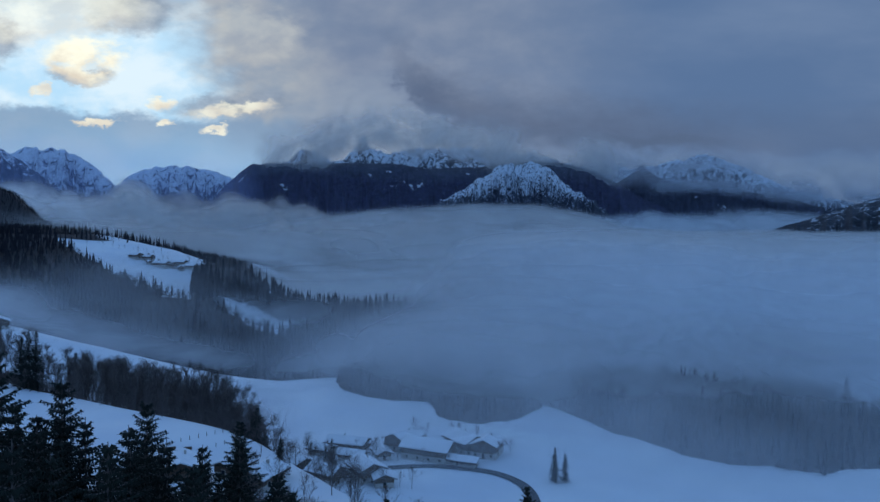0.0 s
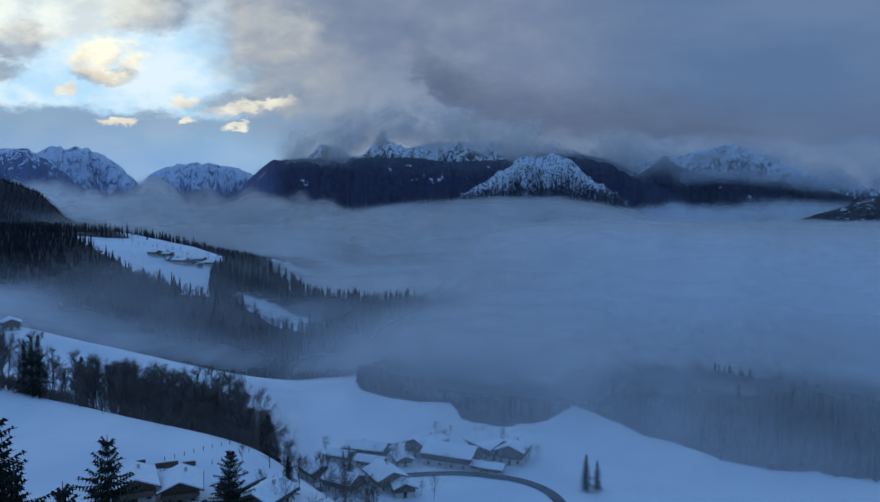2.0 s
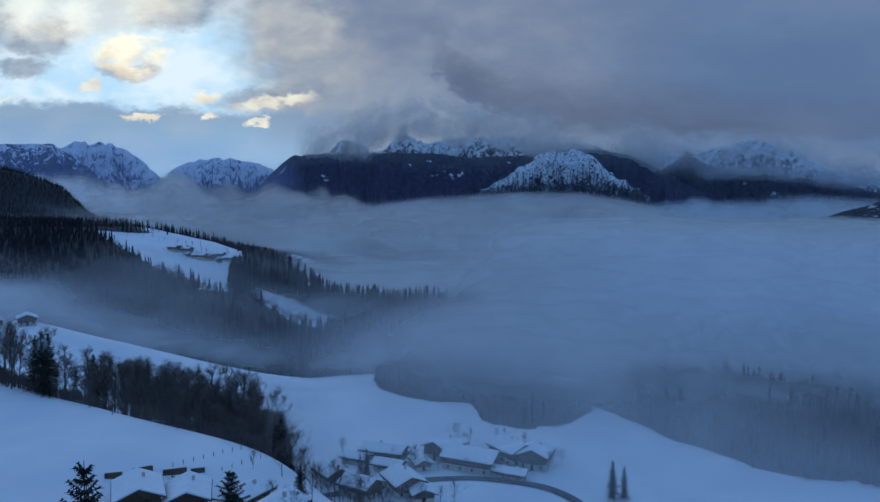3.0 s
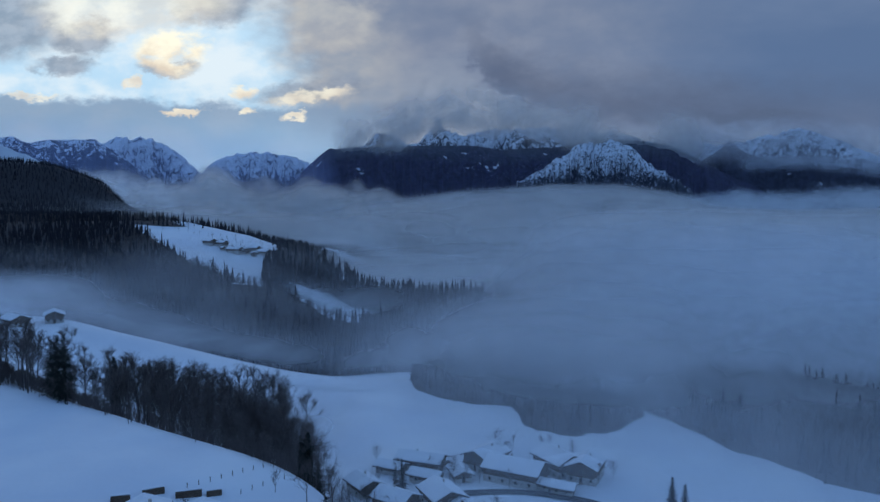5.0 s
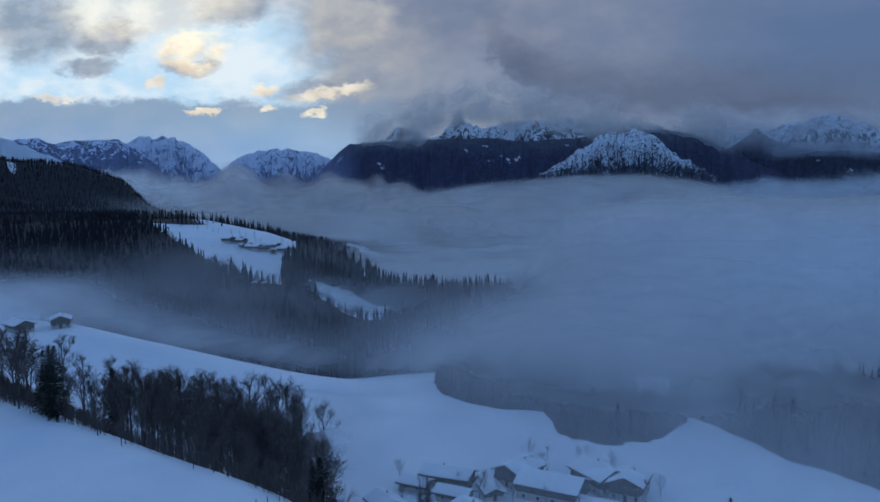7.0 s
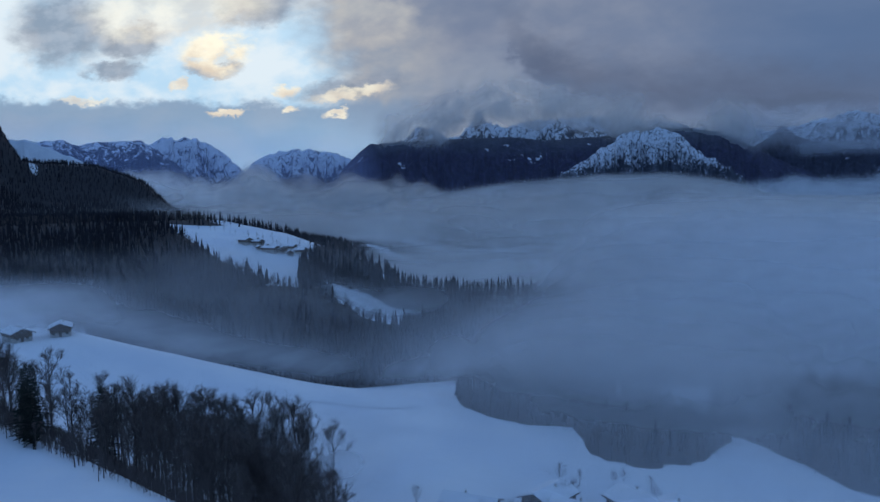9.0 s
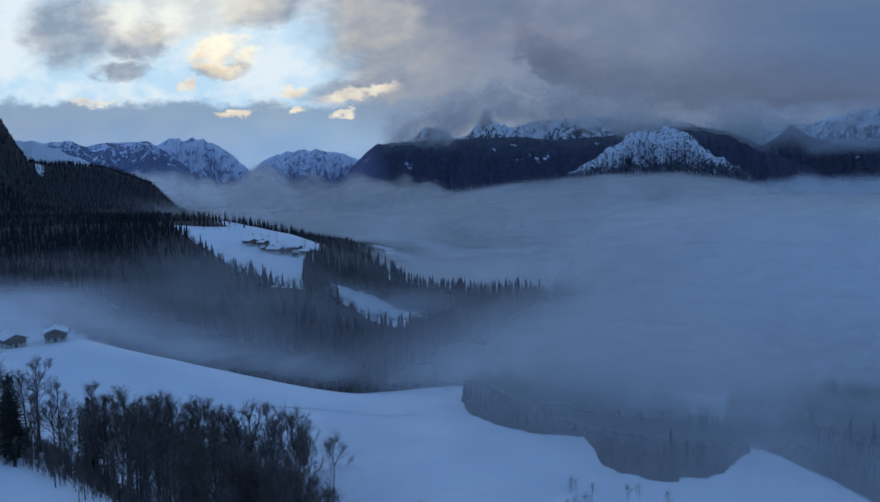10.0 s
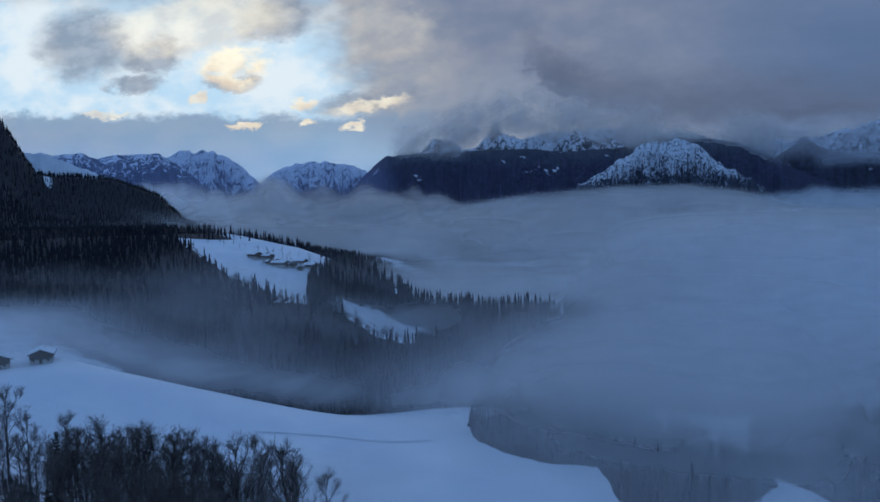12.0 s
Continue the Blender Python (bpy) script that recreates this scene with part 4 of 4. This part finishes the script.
# ---- houses ----
PLASTER = mat_plain("rough_plaster", (0.42, 0.40, 0.37), (0.55, 0.53, 0.49), 1.5, 0.9, 0.2, 0.02)
TIMBER = mat_plain("weathered_timber", (0.085, 0.058, 0.042), (0.16, 0.115, 0.085), 2.5, 0.85, 0.4, 0.02)
SNOW = mat_plain("roof_snow", (0.74, 0.78, 0.84), (0.84, 0.87, 0.90), 0.8, 0.8, 0.25, 0.08)
TILE = mat_plain("dark_roof_tiles", (0.07, 0.055, 0.05), (0.13, 0.10, 0.085), 3.0, 0.8, 0.4, 0.03)
GLASS, gg, gb = material("window_glass", 0.12)
gb.inputs["Base Color"].default_value = (0.02, 0.025, 0.03, 1)
TAR = mat_plain("wet_asphalt", (0.08, 0.085, 0.092), (0.15, 0.155, 0.165), 0.6, 0.7, 0.3, 0.02)


def box(bm, x0, x1, y0, y1, z0, z1, bevel=0.0):
    made = bmesh.ops.create_cube(bm, size=1)
    bmesh.ops.transform(bm, matrix=Matrix.Translation(((x0 + x1) / 2, (y0 + y1) / 2, (z0 + z1) / 2)) @ Matrix.Diagonal((x1 - x0, y1 - y0, z1 - z0, 1)), verts=made["verts"])
    if bevel:
        edges = list({e for v in made["verts"] for e in v.link_edges})
        bmesh.ops.bevel(bm, geom=edges, offset=bevel, segments=2, affect="EDGES")


def prism(bm, outline, y0, y1):
    """An outline in x and z drawn out along y."""
    a = [bm.verts.new((x, y0, z)) for x, z in outline]
    b = [bm.verts.new((x, y1, z)) for x, z in outline]
    n = len(outline)
    bm.faces.new(a[::-1]), bm.faces.new(b)
    for i in range(n):
        bm.faces.new((a[i], a[(i + 1) % n], b[(i + 1) % n], b[i]))
    bmesh.ops.recalc_face_normals(bm, faces=bm.faces)


def slab(half, eave, ridge, out, thick, lift):
    """The outline of a gable roof of that thickness, raised by lift."""
    slope = (ridge - eave) / half
    lo = eave - out * slope
    return [(-half - out, lo + lift), (0, ridge + lift), (half + out, lo + lift), (half + out, lo + lift + thick), (0, ridge + lift + thick), (-half - out, lo + lift + thick)]


def farmhouse(x, y, turn, wide, long, eave, label, pitch=0.42, timber_top=True, windows=3, chimney=True, group="farmhouses of the village", category="house", balcony=True, deep=2.0):
    """A farmhouse with a low snow-laden gable roof; its gable looks along -y before it is turned."""
    h = wide / 2
    ridge = eave + h * pitch
    house = tagged(new("farmhouse"), label, category, group)
    lower = eave * 0.52 if timber_top else eave
    bm = bmesh.new()
    if timber_top:
        box(bm, -h, h, -long / 2, long / 2, -deep, lower)
    else:
        prism(bm, [(-h, -deep), (h, -deep), (h, eave), (0, ridge), (-h, eave)], -long / 2, long / 2)
    part("wall", bm, PLASTER, house)
    if timber_top:
        bm = bmesh.new()
        prism(bm, [(-h - 0.06, lower), (h + 0.06, lower), (h + 0.06, eave), (0, ridge), (-h - 0.06, eave)], -long / 2 - 0.06, long / 2 + 0.06)
        part("upper_wall", bm, TIMBER, house, "weathered brown timber boarding")
    bm = bmesh.new()
    prism(bm, slab(h, eave, ridge, 0.9, 0.22, 0.02), -long / 2 - 1.1, long / 2 + 1.0)
    roof = part("roof", bm, TILE, house)
    bm = bmesh.new()
    prism(bm, slab(h, eave, ridge, 0.8, 0.30, 0.25), -long / 2 - 1.0, long / 2 + 0.9)
    bmesh.ops.bevel(bm, geom=list(bm.edges), offset=0.1, segments=2, affect="EDGES")
    part("roof_snow", bm, SNOW, roof, "thick even layer of snow")
    if chimney:
        bm = bmesh.new()
        box(bm, h * 0.2, h * 0.2 + 0.5, long * 0.1, long * 0.1 + 0.5, ridge - 0.8, ridge + 0.9, 0.03)
        part("chimney", bm, PLASTER, roof)
    floors = [1.4] + ([lower + 1.1] if eave - lower > 2 else [])
    for side, yy in ((-1, -long / 2), (1, long / 2)):
        for zz in floors:
            for i in range(windows):
                xx = -h + wide * (i + 0.5) / windows
                bm = bmesh.new()
                box(bm, xx - 0.55, xx + 0.55, yy - 0.12, yy + 0.12, zz - 0.65, zz + 0.65, 0.02)
                win = part("window", bm, PLASTER, house)
                bm = bmesh.new()
                box(bm, xx - 0.42, xx + 0.42, yy - 0.16, yy + 0.16, zz - 0.5, zz + 0.5)
                part("pane", bm, GLASS, win, "dark window glass")
    for xx in (-h, h):
        for i in range(max(2, int(long / 4))):
            yy = -long / 2 + long * (i + 0.5) / max(2, int(long / 4))
            bm = bmesh.new()
            box(bm, xx - 0.12, xx + 0.12, yy - 0.5, yy + 0.5, 0.8, 2.0, 0.02)
            win = part("window", bm, PLASTER, house)
            bm = bmesh.new()
            box(bm, xx - 0.16, xx + 0.16, yy - 0.38, yy + 0.38, 0.95, 1.85)
            part("pane", bm, GLASS, win, "dark window glass")
    if balcony and timber_top:
        bm = bmesh.new()
        box(bm, -h * 0.9, h * 0.9, -long / 2 - 1.0, -long / 2 - 0.02, lower - 0.1, lower + 0.08)
        box(bm, -h * 0.9, h * 0.9, -long / 2 - 1.0, -long / 2 - 0.92, lower + 0.05, lower + 0.95)
        part("balcony", bm, TIMBER, house, "dark timber balcony")
    bm = bmesh.new()
    box(bm, -0.5, 0.5, -long / 2 - 0.14, -long / 2 + 0.1, -0.2, 2.0, 0.02)
    part("door", bm, TIMBER, house)
    house.matrix_world = pose(x, y, float(land(x, y)), 0, 0, turn)
    return house


V = "snow-roofed farmhouse half lost in the valley fog"
for x, y, turn, wide, long, eave in ((-3, 256, 68, 11, 17, 4.6), (-12.5, 266, -35, 9, 12, 4.8), (10.5, 265, 35, 10, 13, 4.8), (-33, 260, 75, 7, 14, 3.6), (-23.6, 233, 30, 9, 11, 4.2), (-36, 229, 60, 8, 10, 3.8), (18.5, 259, -20, 9, 11, 5.0), (-47, 239, 40, 7, 9, 3.4)):
    farmhouse(x, y, turn, wide, long, eave, V)
for x, y, turn, wide, long, eave in ((11, 247, 70, 4.5, 6, 2.2), (-17.5, 227.5, 15, 6, 7, 3.0), (5, 250, 60, 4, 6, 2.2), (-20, 254, 20, 5, 7, 2.4), (-30, 249, 70, 5, 9, 2.6), (-42, 256, 70, 5, 8, 2.4)):
    farmhouse(x, y, turn, wide, long, eave, "small snow-roofed shed beside the village road", windows=1, chimney=False, balcony=False, category="shed", group="sheds of the village")
N = "brown timber chalet with a thick snow roof"
farmhouse(-52, 142.5, 20, 6.4, 8.5, 3.0, N, group="chalets at the meadow edge")
farmhouse(-41.5, 143.5, -25, 4.6, 6, 2.6, "small timber outbuilding with snow on its roof", group="chalets at the meadow edge", windows=1, balcony=False)
farmhouse(-59.5, 139.5, 28, 6.8, 9, 3.2, N, group="chalets at the meadow edge")
farmhouse(-33, 132, -20, 5.6, 7, 2.8, N, group="chalets at the meadow edge", windows=2)
H = "farm building with a white roof on the snowy hill"
for x, y, turn, wide, long, eave in ((-324, 757, 55, 9, 14, 4.2), (-312, 757, 70, 8, 13, 4.2), (-316, 768, 30, 7, 9, 3.6), (-289, 738, 70, 9, 16, 4.4), (-279, 742, 30, 8, 10, 4.2), (-277, 757, 80, 8, 12, 4.0), (-262, 748, 70, 8, 12, 4.0), (-297, 750, 20, 6, 8, 3.2), (-303, 742, 40, 5, 7, 2.8), (-268, 736, 20, 6, 9, 3.4)):
    farmhouse(x, y, turn, wide, long, eave, H, group="farm on the hill", windows=4, deep=3.0)
farmhouse(-201, 324, 35, 7, 9, 3.4, "lone dark farmhouse on the snowy shoulder", group="houses on the shoulder", deep=3.0)
farmhouse(-211, 313, 60, 7, 10, 3.2, "dark snow-edged barn on the meadow shoulder", group="houses on the shoulder", deep=3.0, category="barn", windows=2)
# farm trees on the hill
hill_bare = [bare_tree(20, 260 + i, "leafless tree beside the hill farm", spread=0.5, clear=0.15, limbs=10, twigs=6, group="trees of the hill farm", name="farm_tree") for i in range(2)]
rng = random.Random(41)
spots = [(-299, 725, 11, 0), (-311, 748, 7, 1), (-292, 760, 8, 0), (-286, 756, 7, 1), (-300, 768, 8, 0), (-270, 765, 9, 1), (-305, 733, 5, 0)]
for i in range(16):
    f = i / 15
    spots.append((-396 + 128 * f + rng.uniform(-3, 3), 800 + rng.uniform(-6, 10) - 15 * f, rng.uniform(4, 9), i))
scatter(hill_bare, spots)


# ---- road, fence, woodpiles ----
def build_road():
    key = [(-75, 214), (-48, 226), (-33, 234), (-18, 242.5), (-3, 246), (11.5, 243.4), (21.9, 238.5), (28.5, 229), (30, 214), (26, 190)]
    pts = []
    for i in range(len(key) - 1):
        p0, p1, p2, p3 = (Vector(key[min(max(i + k, 0), len(key) - 1)]) for k in (-1, 0, 1, 2))
        for s in range(10):
            t = s / 10
            pts.append(0.5 * ((2 * p1) + (p2 - p0) * t + (2 * p0 - 5 * p1 + 4 * p2 - p3) * t * t + (3 * p1 - p0 - 3 * p2 + p3) * t ** 3))
    verts = []
    for i, p in enumerate(pts):
        d = (pts[min(i + 1, len(pts) - 1)] - pts[max(i - 1, 0)]).normalized()
        for s in (-1.9, -0.6, 0.6, 1.9):
            x, y = p.x - d.y * s, p.y + d.x * s
            verts.append((x, y, float(land(x, y)) + 0.25))
    me = mesh_of("road", verts, grid_faces(len(pts), 4)[:, ::-1], TAR)
    tagged(new("road", me), "narrow wet asphalt road curving through the snowy village", "road", kind="structure")


build_road()


def build_fence(line, label):
    fence = tagged(new("pasture_fence"), label, "fence", "pasture fences")
    fence.location = (*line[0], float(land(*line[0])))
    bm = bmesh.new()
    box(bm, -0.055, 0.055, -0.055, 0.055, -0.3, 0.95, 0.015)
    first = part("post", bm, TIMBER, fence)
    n = 0
    for i in range(len(line) - 1):
        a, b = Vector(line[i]), Vector(line[i + 1])
        m = max(1, int((b - a).length / 2.0))
        for k in range(m):
            p = a.lerp(b, k / m)
            ob = first if n == 0 else new("post", first.data)
            ob.parent = fence
            ob.location = (p.x - line[0][0], p.y - line[0][1], float(land(p.x, p.y)) - fence.location.z)
            ob.rotation_euler = (random.uniform(-0.1, 0.1), random.uniform(-0.1, 0.1), 0)
            n += 1


def build_track():
    pts = [Vector((-122, 330)).lerp(Vector((-66, 366)), k / 24) + Vector((0, 4 * math.sin(k / 5))) for k in range(25)]
    verts = []
    for p in pts:
        for s in (-0.7, 0.0, 0.7):
            x, y = p.x + 0.55 * s, p.y - 0.83 * s
            verts.append((x, y, float(land(x, y)) + (0.12 if s else 0.05)))
    me = mesh_of("track", verts, grid_faces(len(pts), 3), TRODDEN)
    tagged(new("track", me), "faint trodden track across the snowy meadow", "track", kind="structure")


TRODDEN = mat_plain("trodden_snow", (0.52, 0.56, 0.62), (0.66, 0.70, 0.76), 0.8, 0.85, 0.4, 0.05)
build_track()
build_fence([(-62, 159), (-56, 165), (-48.6, 172)], "row of leaning wooden pasture posts in snow")
build_fence([(-52, 159), (-46, 165), (-43, 170)], "short row of thin pasture posts in snow")


def woodpile(x, y, turn, long, tall, label):
    pile = tagged(new("woodpile"), label, "woodpile", "woodpiles on the meadow")
    bm = bmesh.new()
    box(bm, -long / 2, long / 2, -0.5, 0.5, -0.4, tall, 0.05)
    part("logs", bm, TIMBER, pile)
    bm = bmesh.new()
    box(bm, -long / 2 - 0.1, long / 2 + 0.1, -0.1, 0.65, tall + 0.01, tall + 0.18, 0.06)
    part("snow_cap", bm, SNOW, pile)
    pile.matrix_world = pose(x, y, float(land(x, y)), 0, 0, turn)


woodpile(-66.5, 155.5, 35, 3.6, 0.9, "low dark woodpile with a snow cap")
woodpile(-70, 151, 20, 3.0, 1.0, "low dark woodpile with a snow cap")
woodpile(-60.5, 156.5, 25, 4.4, 1.0, "long dark woodpile with a snow cap")
woodpile(-56.5, 158.0, 25, 2.6, 0.8, "low dark woodpile with a snow cap")
